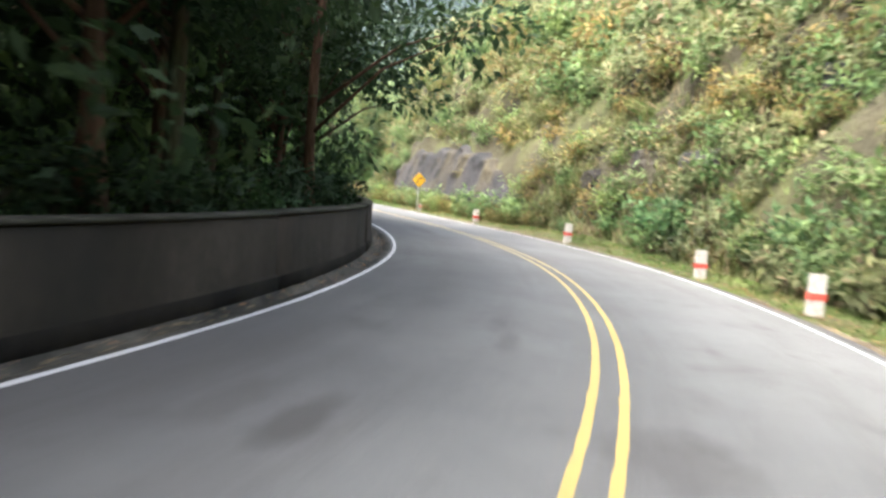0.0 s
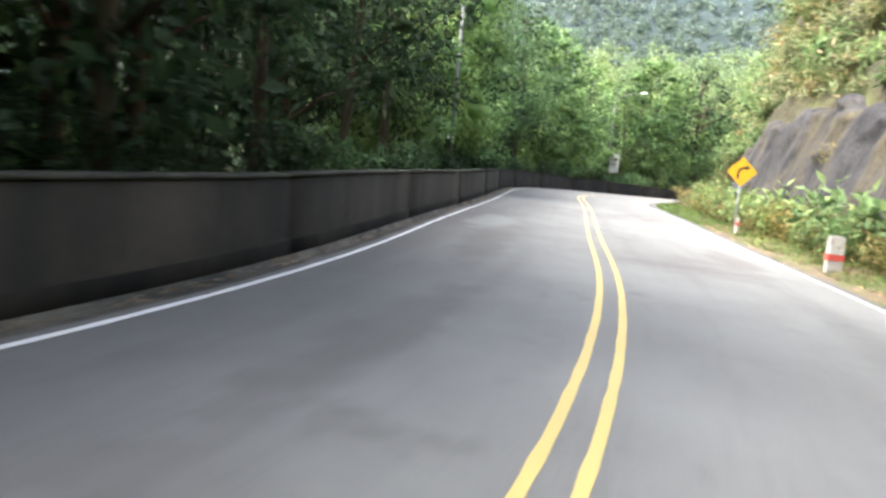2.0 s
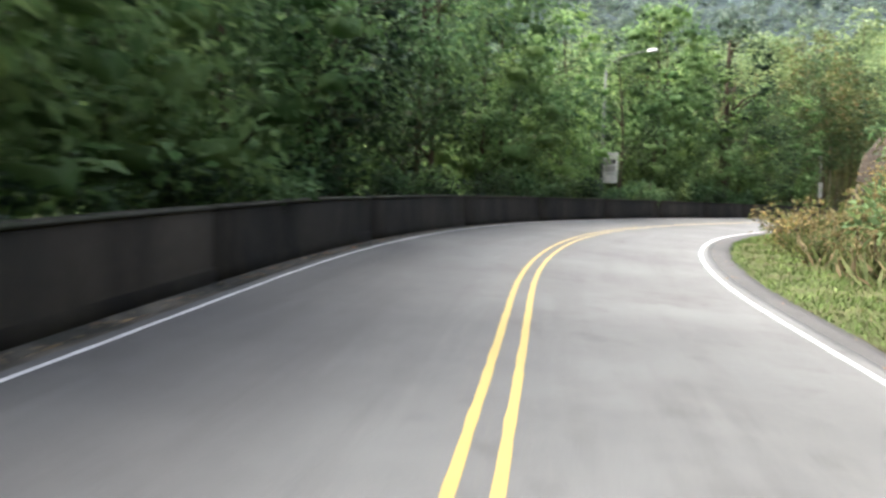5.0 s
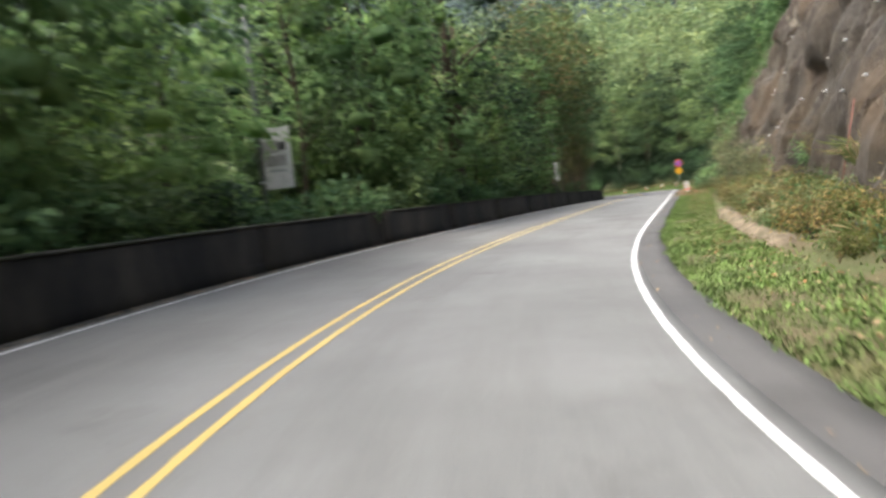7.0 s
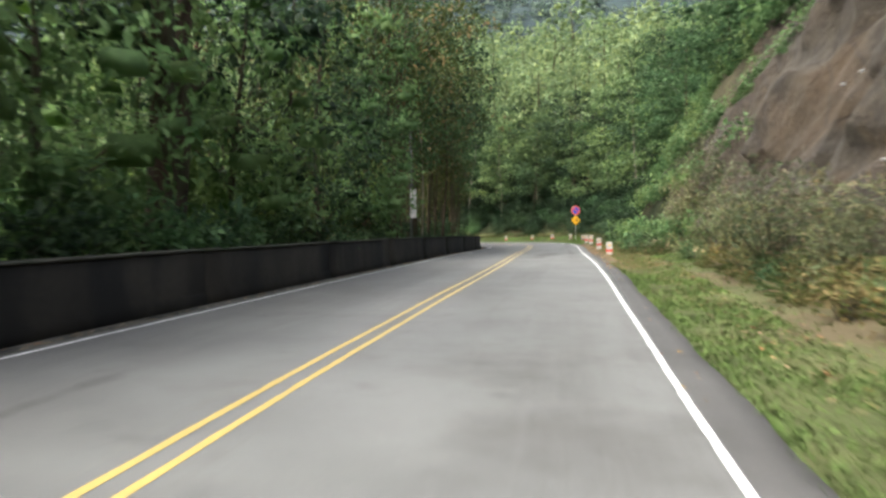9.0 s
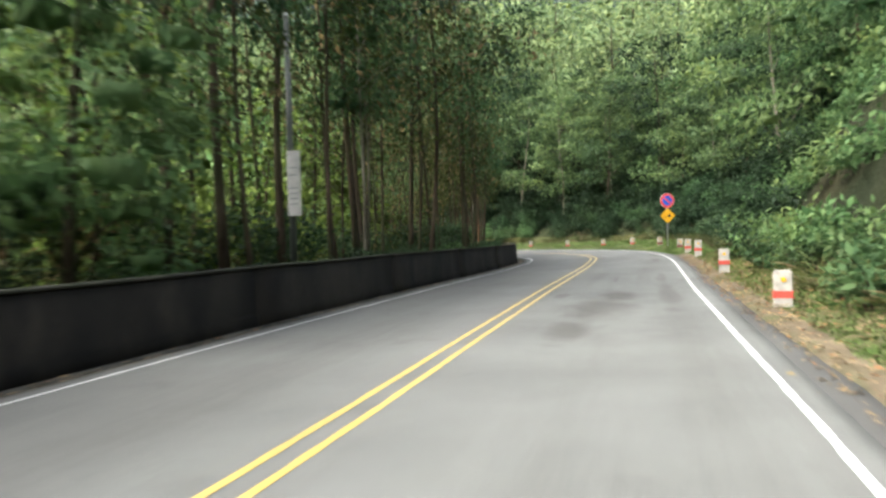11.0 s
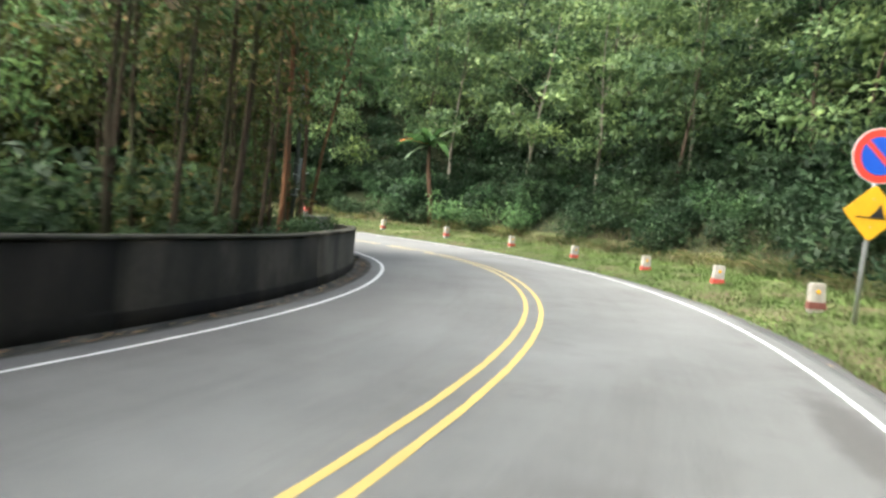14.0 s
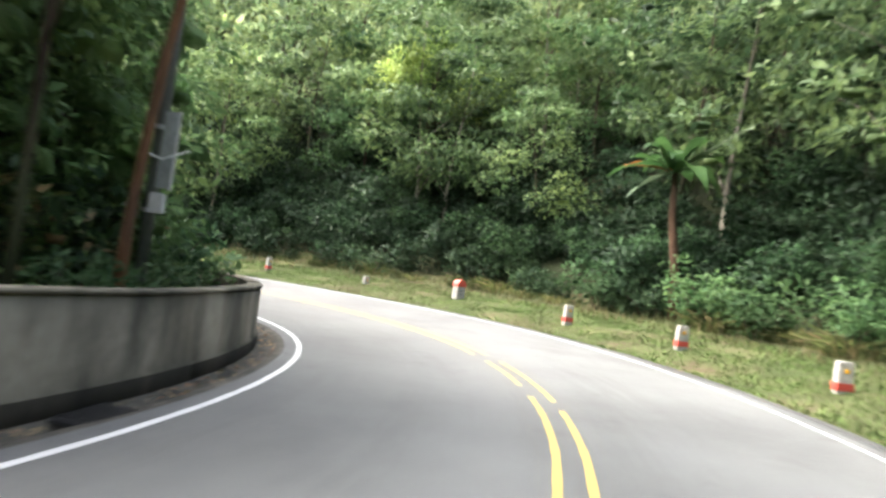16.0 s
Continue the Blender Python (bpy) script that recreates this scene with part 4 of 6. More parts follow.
# forest behind the wall
near_left = Planter("tree", [
    make_tree(1, 11.5, 2.4, 2.8, 0.15, 3000, 0.27, DARK_LEAF, BARK, (0.6, 1.05), 44, low=3),
    make_tree(2, 13.0, 3.2, 3.0, 0.17, 3000, 0.28, DARK_LEAF, RED_BARK, (0.6, 1.1), 44),
    make_tree(3, 9.5, 1.4, 2.7, 0.12, 4200, 0.29, SPRING_LEAF, BARK, (0.65, 1.15), 40, low=6, core=0.5),
    make_tree(4, 11.5, 1.6, 2.9, 0.12, 4200, 0.3, SPRING_LEAF, BARK, (0.7, 1.25), 40, low=5, core=0.5),
    make_tree(5, 13.5, 5.5, 2.0, 0.10, 1300, 0.26, GREEN_LEAF, BARK, (0.5, 0.9), 28, low=2, core=0.0),
    make_tree(6, 14.5, 4.2, 1.7, 0.07, 1100, 0.24, OLIVE_LEAF, BARK, (0.45, 0.8), 30, core=0.0),
], ["dark leafy broad-crowned tree behind the roadside wall", "tall dark tree with reddish trunk behind the wall", "bright green bushy tree leaning over the wall",
    "fresh green leafy tree with slim trunk behind the wall", "slender dark-barked tree with a bare lower trunk", "thin straight tree with a bare dark trunk"], "tree", "trees behind the wall")
back_left = Planter("tree", [
    make_tree(21, 13.0, 0.5, 3.8, 0.2, 900, 0.6, DARK_LEAF, BARK, (1.1, 1.8), 26, low=4),
    make_tree(22, 12.0, 2.5, 3.4, 0.16, 850, 0.55, SPRING_LEAF, BARK, (1.0, 1.6), 24),
    make_tree(23, 9.0, 0.4, 3.2, 0.12, 1200, 0.42, LIT_LEAF, BARK, (0.9, 1.5), 26, low=6),
    make_tree(24, 9.0, 0.4, 3.2, 0.10, 1500, 0.42, YOUNG_LEAF, BARK, (0.9, 1.5), 26, low=7),
], ["dense dark tree deeper in the forest", "lighter green tree deeper in the forest", "olive young tree beyond the stand", "sunlit young tree beyond the stand"], "tree", "trees deep in the forest")


def left_tree(p, kind, s, o, scale, tilt=None, tall=1.0, loose=False):
    x, y, z = at(s, o, left_height(s, o) - 0.1)
    p.put(kind, x, y, z, rng.uniform(0, 6.28), scale, tilt or tuple(rng.normal(size=2) * 0.03), tall, loose)


for s in np.arange(-26, 172, 3.3):
    s = s + rng.uniform(-0.8, 0.8)
    if abs(s - 76.5) < 2.4 or abs(s - 151.5) < 2.5 or abs(s - 93) < 2.0:
        continue
    size = rng.uniform(0.85, 1.1)
    if 98 <= s < 108:
        kind, o = int(rng.choice([0, 3])), rng.uniform(5.6, 6.4)
    elif 103 <= s < 149:
        kind, o = int(rng.choice([4, 5, 4])), rng.uniform(5.2, 6.6)
    elif s >= 149:
        kind, o = int(rng.choice([2, 3])), rng.uniform(7.2, 8.6)
    elif s > 50:
        kind, o = int(rng.choice([3, 2, 0, 3] if s < 62 else [2, 3, 3, 0] if s < 84 else [3, 2, 3, 0])), rng.uniform(6.6, 7.6)
    else:
        kind, o = int(rng.choice([0, 1] if s < 36 else [0, 3, 2])), rng.uniform(6.2, 7.2)
    left_tree(near_left, kind, s, o, size * (0.88 if 94 < s < 108 else 0.78 if 126 < s < 150 else 1.0))
for s in np.arange(-26, 172, 4.2):
    kind = int(rng.choice([4, 5])) if 103 <= s < 149 else int(rng.choice([0, 1, 2, 3]))
    left_tree(near_left, kind, s + rng.uniform(-1, 1), rng.uniform(9.0, 11.0), rng.uniform(0.9, 1.15) * (0.9 if 94 < s < 108 else 0.75 if 126 < s < 150 else 1.0))
# leafy corner behind the pale wall
for s, o in ((153.0, 7.8), (156.0, 7.0)):
    left_tree(near_left, 2 + int(s) % 2, s, o, 0.8)
# broad trees that reach out over the lane; unseen ones near the start added for shade
over = Planter("tree", [make_tree(8, 12.5, 3.4, 4.9, 0.15, 4300, 0.29, DARK_LEAF, BARK, (0.7, 1.3), 46, low=6, core=0.0), make_tree(9, 13.0, 3.6, 4.6, 0.13, 4000, 0.29, DARK_LEAF, RED_BARK, (0.7, 1.2), 44, low=6, core=0.0), make_tree(12, 12.5, 3.4, 4.4, 0.14, 4200, 0.29, GREEN_LEAF, BARK, (0.7, 1.3), 46, low=6, core=0.0)],
               ["broad dark tree reaching out over the road", "broad red-barked tree reaching out over the road", "broad fresh green tree behind the wall"], "tree", "trees that overhang the road")
for k, s in enumerate((-24, -17, -10.5, -7.0, -4.5, -1.0, 1.5, 4.5, 7.5, 13.5, 19.3, 21.2)):
    left_tree(over, k % 2, s, 5.9 + 0.5 * (k % 3) - (0.9 if s > 0 else 0.0), 1.3 if s < -4 else 1.0, (0.0, 0.0))
# tall crowns closing over the lane beside the young stand, added to shade it
roof = Planter("tree", [make_tree(10, 15.5, 7.0, 4.6, 0.11, 3600, 0.3, OLIVE_LEAF, BARK, (0.8, 1.4), 40, core=0.0), make_tree(11, 16.0, 7.4, 4.4, 0.11, 3400, 0.3, DARK_LEAF, BARK, (0.8, 1.3), 40, core=0.0)],
               ["tall tree with a high olive crown over the lane", "tall dark-barked tree with a high dark crown"], "tree", "high crowns over the lane")
for k, s in enumerate((110.0, 117.0, 123.5, 129.5)):
    left_tree(roof, k % 2, s, 5.6 + 0.4 * (k % 3), 1.0 if s < 130 else 0.9, (0.0, 0.0))
# one that leans far out across the first bend
for k, s in enumerate((23.0,)):
    x, y, z = at(s, 5.6, 0.3)
    d = at(s, -1.0) - at(s, 0.0)
    over.put(k, x, y, z, 0.0, 1.1, (-0.08 * d[1], 0.08 * d[0]), 1.12)
for k, s in enumerate((46.0, 52.0, 58.0, 64.5, 70.0)):
    left_tree(over, 2 if k else 0, s, 7.0 + 0.5 * (k > 2), 0.95, (0.0, 0.0))
for k, s in enumerate((171.0,)):
    left_tree(over, k, s, 6.6, 0.9, (0.0, 0.0))
for s in np.arange(-18, 44, 3.4):
    left_tree(back_left, 0, s + rng.uniform(-1, 1), rng.uniform(9.5, 12.5), rng.uniform(0.8, 1.0), loose=True)
# olive thicket low in the young stand
thicket = Planter("shrub", [make_shrub(44, 2.0, 1.0, 320, 0.22, OLIVE_LEAF, 0.35), make_shrub(45, 1.6, 1.0, 300, 0.24, DARK_LEAF, 0.4)], ["olive thicket", "green thicket"], "shrub", "", ("stem", "leaves"))
for s in np.arange(100, 160, 1.3):
    for o in (6.8, 8.4, 10.2):
        if rng.uniform() < 0.7:
            x, y, z = at(s + rng.uniform(-0.5, 0.5), o + rng.uniform(-0.6, 0.6), float(left_height(s, o)))
            thicket.put(int(rng.integers(2)), x, y, z, rng.uniform(0, 6.28), rng.uniform(0.7, 1.2), (0, 0), 1.0, True)
thicket.gather("thicket", "olive and green undergrowth among the slim trunks", "shrubs")
# young trees just beyond the stand, the nearer stretch sunlit by leaf colour
for s in np.arange(104, 152, 3.1):
    left_tree(back_left, 3 if s < 127 else 2, s + rng.uniform(-1, 1), rng.uniform(9.0, 13.0) if s < 127 else rng.uniform(11.5, 14.5), rng.uniform(0.7, 1.0), loose=True)
# thin poles of the young stand
for s in np.concatenate([np.arange(106, 122, 2.1), np.arange(122, 150, 1.15)]):
    left_tree(near_left, 5, s + rng.uniform(-0.5, 0.5), rng.uniform(5.2, 9.0), rng.uniform(0.7, 1.0) * (0.8 if s > 126 else 1.0))
for s in np.arange(-20, 185, 4.6):
    open_ = 100 < s < 168
    if not open_:
        left_tree(back_left, int(rng.choice([0, 0, 1] if s > 62 else [0])), s + rng.uniform(-1.5, 1.5), rng.uniform(13.5, 16.0), rng.uniform(0.9, 1.2) * (0.9 if 80 < s < 108 else 1.0), loose=True)
    left_tree(back_left, (3 if s < 127 else 2) if open_ else int(rng.choice([0, 1, 1] if s > 62 else [0])), s + rng.uniform(-1.5, 1.5), rng.uniform(18, 23), rng.uniform(0.8, 1.2) * (0.8 if 75 < s < 108 else 1.0), loose=True)
back_left.gather("forest_interior", "dense trees deep in the forest below the road", "woods")

# the old twin-stemmed tree
old = make_tree(31, 13.0, 4.5, 4.0, 0.40, 3600, 0.3, DARK_LEAF, BARK, (0.8, 1.3), 40, twin=True)
x, y, z = at(93.0, 6.4, 0.4)
Planter("tree", [old], ["old twin-stemmed tree with thick brown trunks"], "tree", "").put(0, x, y, z, 1.2, 1.0)

# undergrowth along the wall
under = Planter("shrub", [
    make_shrub(41, 1.3, 0.9, 420, 0.26, GREEN_LEAF, 0.4), make_shrub(42, 1.1, 0.8, 420, 0.22, DARK_LEAF, 0.45), make_shrub(43, 1.5, 0.8, 380, 0.34, HILL_LEAF, 0.3),
], ["leafy green shrub behind the wall", "low dark shrub behind the wall", "long-leaved undergrowth plant behind the wall"], "shrub", "undergrowth behind the wall", ("stem", "leaves"))
for s in np.arange(-20, 166, 1.6):
    o = rng.uniform(4.5, 5.4)
    kind = int(rng.choice([1, 1, 1, 1, 0] if s < 62 or 104 < s < 150 else [0, 0, 1, 2]))
    k = (0.5 if 100 < s < 158 else 0.7 if s < 50 else 1.0) * rng.uniform(0.7, 1.2)
    x, y, z = at(s, o, 0.45)
    under.put(kind, x, y, z, rng.uniform(0, 6.28), k)

# weeds and shrubs on the cut hillside
slope = Planter("shrub", [
    make_shrub(51, 1.1, 0.85, 220, 0.25, SHRUB_LEAF, 0.4), make_shrub(52, 0.9, 0.8, 205, 0.26, SHRUB_LEAF, 0.35), make_shrub(53, 1.2, 0.8, 200, 0.27, HILL_LEAF, 0.4),
    make_shrub(54, 1.0, 0.9, 90, 0.05, STRAW, stems=2, grassy=True), make_shrub(55, 0.9, 0.75, 200, 0.25, DRY_LEAF, 0.3), make_shrub(56, 1.0, 0.8, 240, 0.24, GREEN_LEAF, 0.45),
    make_shrub(57, 2.7, 1.5, 1500, 0.21, SHRUB_LEAF, 0.28, stems=13, core=0.0),
    make_shrub(58, 0.95, 0.75, 360, 0.145, DRY_LEAF, 0.3, stems=9, core=0.2), make_shrub(59, 0.85, 0.75, 360, 0.145, OLIVE_LEAF, 0.32, stems=9, core=0.2), make_shrub(60, 0.9, 0.75, 340, 0.15, GREEN_LEAF, 0.32, stems=8, core=0.2),
], ["yellow-green shrub on the cut hillside", "low yellowish bush on the cut hillside", "grey-green shrub on the cut hillside", "arching clump of straw-coloured grass", "half dry tan bush on the cut hillside",
    "fresh green bush at the foot of the slope", "tall feathery yellow-green bush beside the verge",
    "brown half-dry scrub under the rock cut", "olive scrub under the rock cut", "small green scrub under the rock cut"], "shrub", "shrubs on the cut slope", ("stem", "leaves"))


def slope_shrub(kind, s, r, scale, sink=0.1, loose=True):
    x, y, z = at(s, -r, right_height(s, r) - sink)
    lean = np.interp(r, (knots(s, FOOT), knots(s, FOOT) + 1.0), (0.0, 0.45))
    h = radians(heading(s))
    # lean out of the slope, towards the road
    slope.put(kind, x, y, z, rng.uniform(0, 6.28), scale, (-math.sin(h) * -lean * 0.6, -math.cos(h) * lean * 0.6), 1.0, loose)


for s in np.arange(-6, 62, 1.05):
    foot = float(knots(s, FOOT))
    for r in np.concatenate([foot + np.arange(0, 4.4, 0.4), foot + np.arange(4.6, 13, 1.7)]):
        if rng.uniform() < 0.14 or (29 < s < 47 and foot - 0.3 < r < foot + 1.3 and rng.uniform() < 0.93):
            continue
        low = r < foot + 0.5
        kind = int(rng.choice([5, 1, 2, 4] if low and s < 24 else [7, 8, 8, 9, 2] if s > 24 and r < foot + 0.9 else [0, 0, 1, 1, 2, 3, 4, 4, 2]))
        slope_shrub(kind, s + rng.uniform(-0.6, 0.6), r + rng.uniform(-0.25, 0.25), rng.uniform(0.7, 1.2) * (1.0 if r < foot + 2.5 else 1.35 if r < foot + 4.5 else 2.0), loose=not low)
# scrub at the foot of the dark outcrop
for s in np.arange(27, 49, 0.55):
    foot = float(knots(s, FOOT))
    for r in (foot - 0.75, foot - 0.35):
        slope_shrub(int(rng.choice([7, 8, 8, 7, 2])), s + rng.uniform(-0.3, 0.3), r + rng.uniform(-0.1, 0.1), rng.uniform(0.7, 1.15) * (0.7 if r < foot - 0.5 else 1.0))
for s in np.arange(50, 128, 1.0):
    foot = float(knots(s, FOOT))
    for r in np.arange(5.3 if s < 64 else 6.1 if s < 106 else 5.2, foot + 0.4, 0.7):
        if rng.uniform() < 0.25:
            continue
        slope_shrub(int(rng.choice([7, 7, 8, 4] if s < 66 else [7, 8, 3, 9, 8, 7] if s < 104 else [0, 2, 5, 3])), s + rng.uniform(-0.5, 0.5), r + rng.uniform(-0.25, 0.25), rng.uniform(0.45, 0.85) * (1.4 if s < 66 else 1.0), loose=r > 6.8)
for s in np.arange(62, 101, 0.62):
    for r in (5.85, 6.35, 6.85, 7.25):
        if rng.uniform() < (0.5 if r < 6 else 0.12):
            continue
        slope_shrub(int(rng.choice([7, 7, 8, 8, 9, 0])), s + rng.uniform(-0.3, 0.3), r + rng.uniform(-0.2, 0.2), rng.uniform(0.4, 0.75) * (0.75 if r < 6 else 1.05))
for s in np.arange(60, 106, 1.7):
    for up in (3.5, 4.6, 6.4):
        slope_shrub(int(rng.choice([0, 2, 5, 5])), s + rng.uniform(-0.8, 0.8), float(knots(s, FOOT)) + up + rng.uniform(-0.4, 0.4), rng.uniform(1.0, 1.8))
for s in np.arange(100, 132, 1.2):
    foot = float(knots(s, FOOT))
    for up in np.arange(0.2, 5.5, 0.95):
        slope_shrub(int(rng.choice([2, 5, 5, 9])), s + rng.uniform(-0.5, 0.5), foot + up, rng.uniform(0.65, 1.05))
for s in np.arange(91, 107, 1.7):
    slope_shrub(6, s, rng.uniform(6.3, 7.4), rng.uniform(0.55, 0.85), loose=False)
slope.gather("slope_shrubs", "yellow-green shrubs and grass clumps covering the cut slope", "shrubs")

# forest on the right-hand slope
near_right = Planter("tree", [
    make_tree(61, 8.5, 2.4, 3.2, 0.09, 2900, 0.29, HILL_LEAF, BARK, (0.85, 1.75), 15, low=1, core=0.25, squash=0.42),
    make_tree(62, 10.0, 2.6, 3.5, 0.10, 2900, 0.32, HILL_LEAF, PALE_BARK, (0.9, 1.9), 16, low=1, core=0.25, squash=0.42),
    make_tree(63, 7.5, 1.6, 3.1, 0.09, 2900, 0.28, GREEN_LEAF, BARK, (0.8, 1.7), 15, low=2, core=0.25, squash=0.42),
    make_tree(64, 11.0, 3.4, 3.8, 0.10, 2900, 0.33, DARK_LEAF, BARK, (0.9, 1.9), 16, low=1, core=0.25, squash=0.42),
], ["grey-green leafy tree on the wooded slope", "tall pale-trunked tree on the wooded slope", "fresh green bushy tree on the wooded slope", "dark spreading tree on the wooded slope"], "tree", "trees on the wooded slope")
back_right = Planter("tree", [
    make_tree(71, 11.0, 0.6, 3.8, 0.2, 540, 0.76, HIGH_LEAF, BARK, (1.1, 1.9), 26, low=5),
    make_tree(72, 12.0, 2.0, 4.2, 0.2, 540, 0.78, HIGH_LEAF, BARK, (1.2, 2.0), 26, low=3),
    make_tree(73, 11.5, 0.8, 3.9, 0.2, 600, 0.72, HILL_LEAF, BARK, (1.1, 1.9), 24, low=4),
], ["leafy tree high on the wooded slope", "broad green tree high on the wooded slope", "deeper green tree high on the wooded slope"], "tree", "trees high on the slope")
for cell, r0, r1, kinds, size in ((3.7, 0.9, 9, 4, (0.7, 1.1)), (4.8, 9, 22, 4, (0.8, 1.1)), (7.0, 22, 48, 2, (0.9, 1.3)), (11, 48, 120, 2, (1.3, 1.9))):
    xs, ys = np.meshgrid(np.arange(-110, 130, cell), np.arange(-20, 330, cell), indexing="ij")
    xs, ys = xs.ravel() + rng.uniform(-0.4, 0.4, xs.size) * cell, ys.ravel() + rng.uniform(-0.4, 0.4, ys.size) * cell
    gz_, gs_, go_ = ground_height(xs, ys)
    beyond = -go_ - knots(gs_, FOOT)
    for x, y, z, s, u in zip(xs, ys, gz_, gs_, beyond):
        if not r0 <= u < r1 or (s < 100 and u > 24) or (s < 106 and u < 14) or (s < 60 and u < 22) or s > 200 or s < 40:
            continue
        if u < 3 and s < 122:
            continue
        if abs(s - 159.3) < 2.2 and u < 2.6:
            continue
        if s < 130 and u > 18:
            continue
        near = u < 12 and s < 186 and (u < 7 or rng.uniform() < 0.75)
        p, n = (near_right, 4) if near else (back_right, 2)
        p.put(int(rng.choice(([0, 1, 0, 1, 2, 3] if s > 145 else [0, 1, 2, 3, 3, 3]) if n == 4 else [0, 1] if s > 148 else [2])), x, y, z - 0.25, rng.uniform(0, 6.28), rng.uniform(*size), tuple(rng.normal(size=2) * 0.05), 1.0, not near)
back_right.gather("hillside_woods", "mixed green woods covering the hillside", "woods")
# the first two carry dark leaves that stand in for shade under the wood
foot_shrubs = Planter("shrub", [
    make_shrub(81, 1.4, 1.0, 420, 0.23, DARK_LEAF, 0.45), make_shrub(82, 1.2, 1.0, 380, 0.24, DARK_LEAF, 0.4), make_shrub(83, 0.75, 0.9, 150, 0.035, STRAW, stems=2, grassy=True),
    make_shrub(84, 1.5, 1.0, 1000, 0.17, GREEN_LEAF, 0.45, stems=9),
], ["leafy deep green shrub at the edge of the wood", "dark green shrub at the edge of the wood", "tall straw grass at the edge of the wood", "dense small-leaved green bush below the wood"], "shrub", "shrubs at the edge of the wood", ("stem", "leaves"))
for s, r, k in ((156.6, 7.5, 1.0), (157.9, 7.9, 1.2), (155.2, 8.1, 1.0), (160.2, 7.8, 1.0)):
    x, y, z = at(s, -r, float(right_height(s, r)) - 0.1)
    foot_shrubs.put(3, x, y, z, s, k)
for s in np.arange(134, 186, 1.4):
    foot = float(knots(s, FOOT))
    for r in foot + np.array([2.8, 4.2, 6.0, 8.2]):
        x, y, z = at(s + rng.uniform(-0.7, 0.7), -r + rng.uniform(-0.5, 0.5), float(right_height(s, r)) - 0.15)
        foot_shrubs.put(int(rng.integers(2)), x, y, z, rng.uniform(0, 6.28), rng.uniform(0.9, 1.6), (0, 0), 1.0, True)
for s in np.arange(126, 186, 0.85):
    foot = float(knots(s, FOOT))
    for r in foot + np.array([1.3, 2.1, 3.2, 4.6, 6.2]):
        x, y, z = at(s + rng.uniform(-0.5, 0.5), -r + rng.uniform(-0.4, 0.4), float(right_height(s, r)) - 0.15)
        foot_shrubs.put(int(rng.choice([0, 1, 1, 3])), x, y, z, rng.uniform(0, 6.28), rng.uniform(0.7, 1.25), (0, 0), 1.0, True)
for s in np.arange(122, 182, 0.8):
    foot = float(knots(s, FOOT))
    for r, kinds in ((foot - 0.4, [2, 2, 2]), (foot - 0.1, [2, 0, 1]), (foot + 0.7, [0, 0, 1]), (foot + 1.8, [0, 1])):
        if rng.uniform() < 0.25:
            continue
        x, y, z = at(s + rng.uniform(-0.4, 0.4), -r + rng.uniform(-0.3, 0.3), float(right_height(s, r)) - 0.1)
        foot_shrubs.put(int(rng.choice(kinds)), x, y, z, rng.uniform(0, 6.28), rng.uniform(0.6, 1.15), (0, 0), 1.0, r > foot or rng.uniform() < 0.5)
foot_shrubs.gather("wood_edge_shrubs", "green shrubs and grass along the edge of the wood", "shrubs")


def stuff(name, v, f, mat, label, category):
    return tagged(new(name, quads(name, v, f, mat)), label, category, kind="stuff")


def grass_strip(name, count, s_range, r_of, height, width, mat, label, seed, h_of=right_height, sign=-1):
    g = np.random.default_rng(seed)
    s = g.uniform(*s_range, count)
    lo, hi = r_of(s)
    r = lo + (hi - lo) * g.uniform(0, 1, count) ** 0.9
    keep = bumps(s, r, 0.9, seed) + g.normal(size=count) * 0.5 > np.where((s > 60) & (s < 130), -1.15, -1.3)
    s, r = s[keep], r[keep]
    base = at(s, sign * r, h_of(s, r) - 0.05)
    n = len(s)
    axis = unit(np.stack([g.normal(size=n) * 0.45, g.normal(size=n) * 0.45, np.ones(n)], 1))
    length = height * g.uniform(0.5, 1.4, n)
    v, f = leaf_blades(base, axis, unit(g.normal(size=(n, 3))), length, width * g.uniform(0.7, 1.4, n))
    ob = stuff(name, v, f, mat, label, "grass")
    # a sward shades as one soft cover
    ob.data.polygons.foreach_set("use_smooth", np.ones(len(f), bool))
    ob.data.normals_split_custom_set_from_vertices(np.repeat(unit(g.normal(size=(n, 3)) * 0.35 + (0, 0, 1)), 4, 0).tolist())
    return ob


def verge_span(s):
    inner = np.where((s > 104) & (s < 131), 4.0, np.where(s < 40, 3.72, shoulder_width(s) - 0.03)) + 0.07 * bumps(s, s, 1.3)
    return inner, np.where((s > 62) & (s < 99), 5.25, np.minimum(knots(s, FOOT), 7.2))


grass_strip("verge_grass", 230000, (-6, 127), verge_span, 0.06, 0.012, GRASS, "short green grass with dry patches on the verge", 5)
grass_strip("bend_grass", 170000, (126, 180), verge_span, 0.07, 0.013, BEND_GRASS, "fresh green grass round the last bend", 15)
grass_strip("tall_verge_grass", 16000, (128, 180), lambda s: (np.full_like(s, 6.1), knots(s, FOOT) + 1.0), 0.26, 0.018, STRAW, "tall yellowing grass below the wood", 6)
grass_strip("slope_grass", 60000, (-8, 62), lambda s: (np.where((s > 28) & (s < 48), knots(s, FOOT) + 2.2, 5.0), np.full_like(s, 14.0)), 0.5, 0.06, STRAW, "straw-coloured grass on the cut hillside", 7)
grass_strip("weeds", 8000, (-8, 128), lambda s: (np.full_like(s, 4.1), knots(s, FOOT)), 0.10, 0.026, WEED, "broad-leaved weeds on the verge", 8)


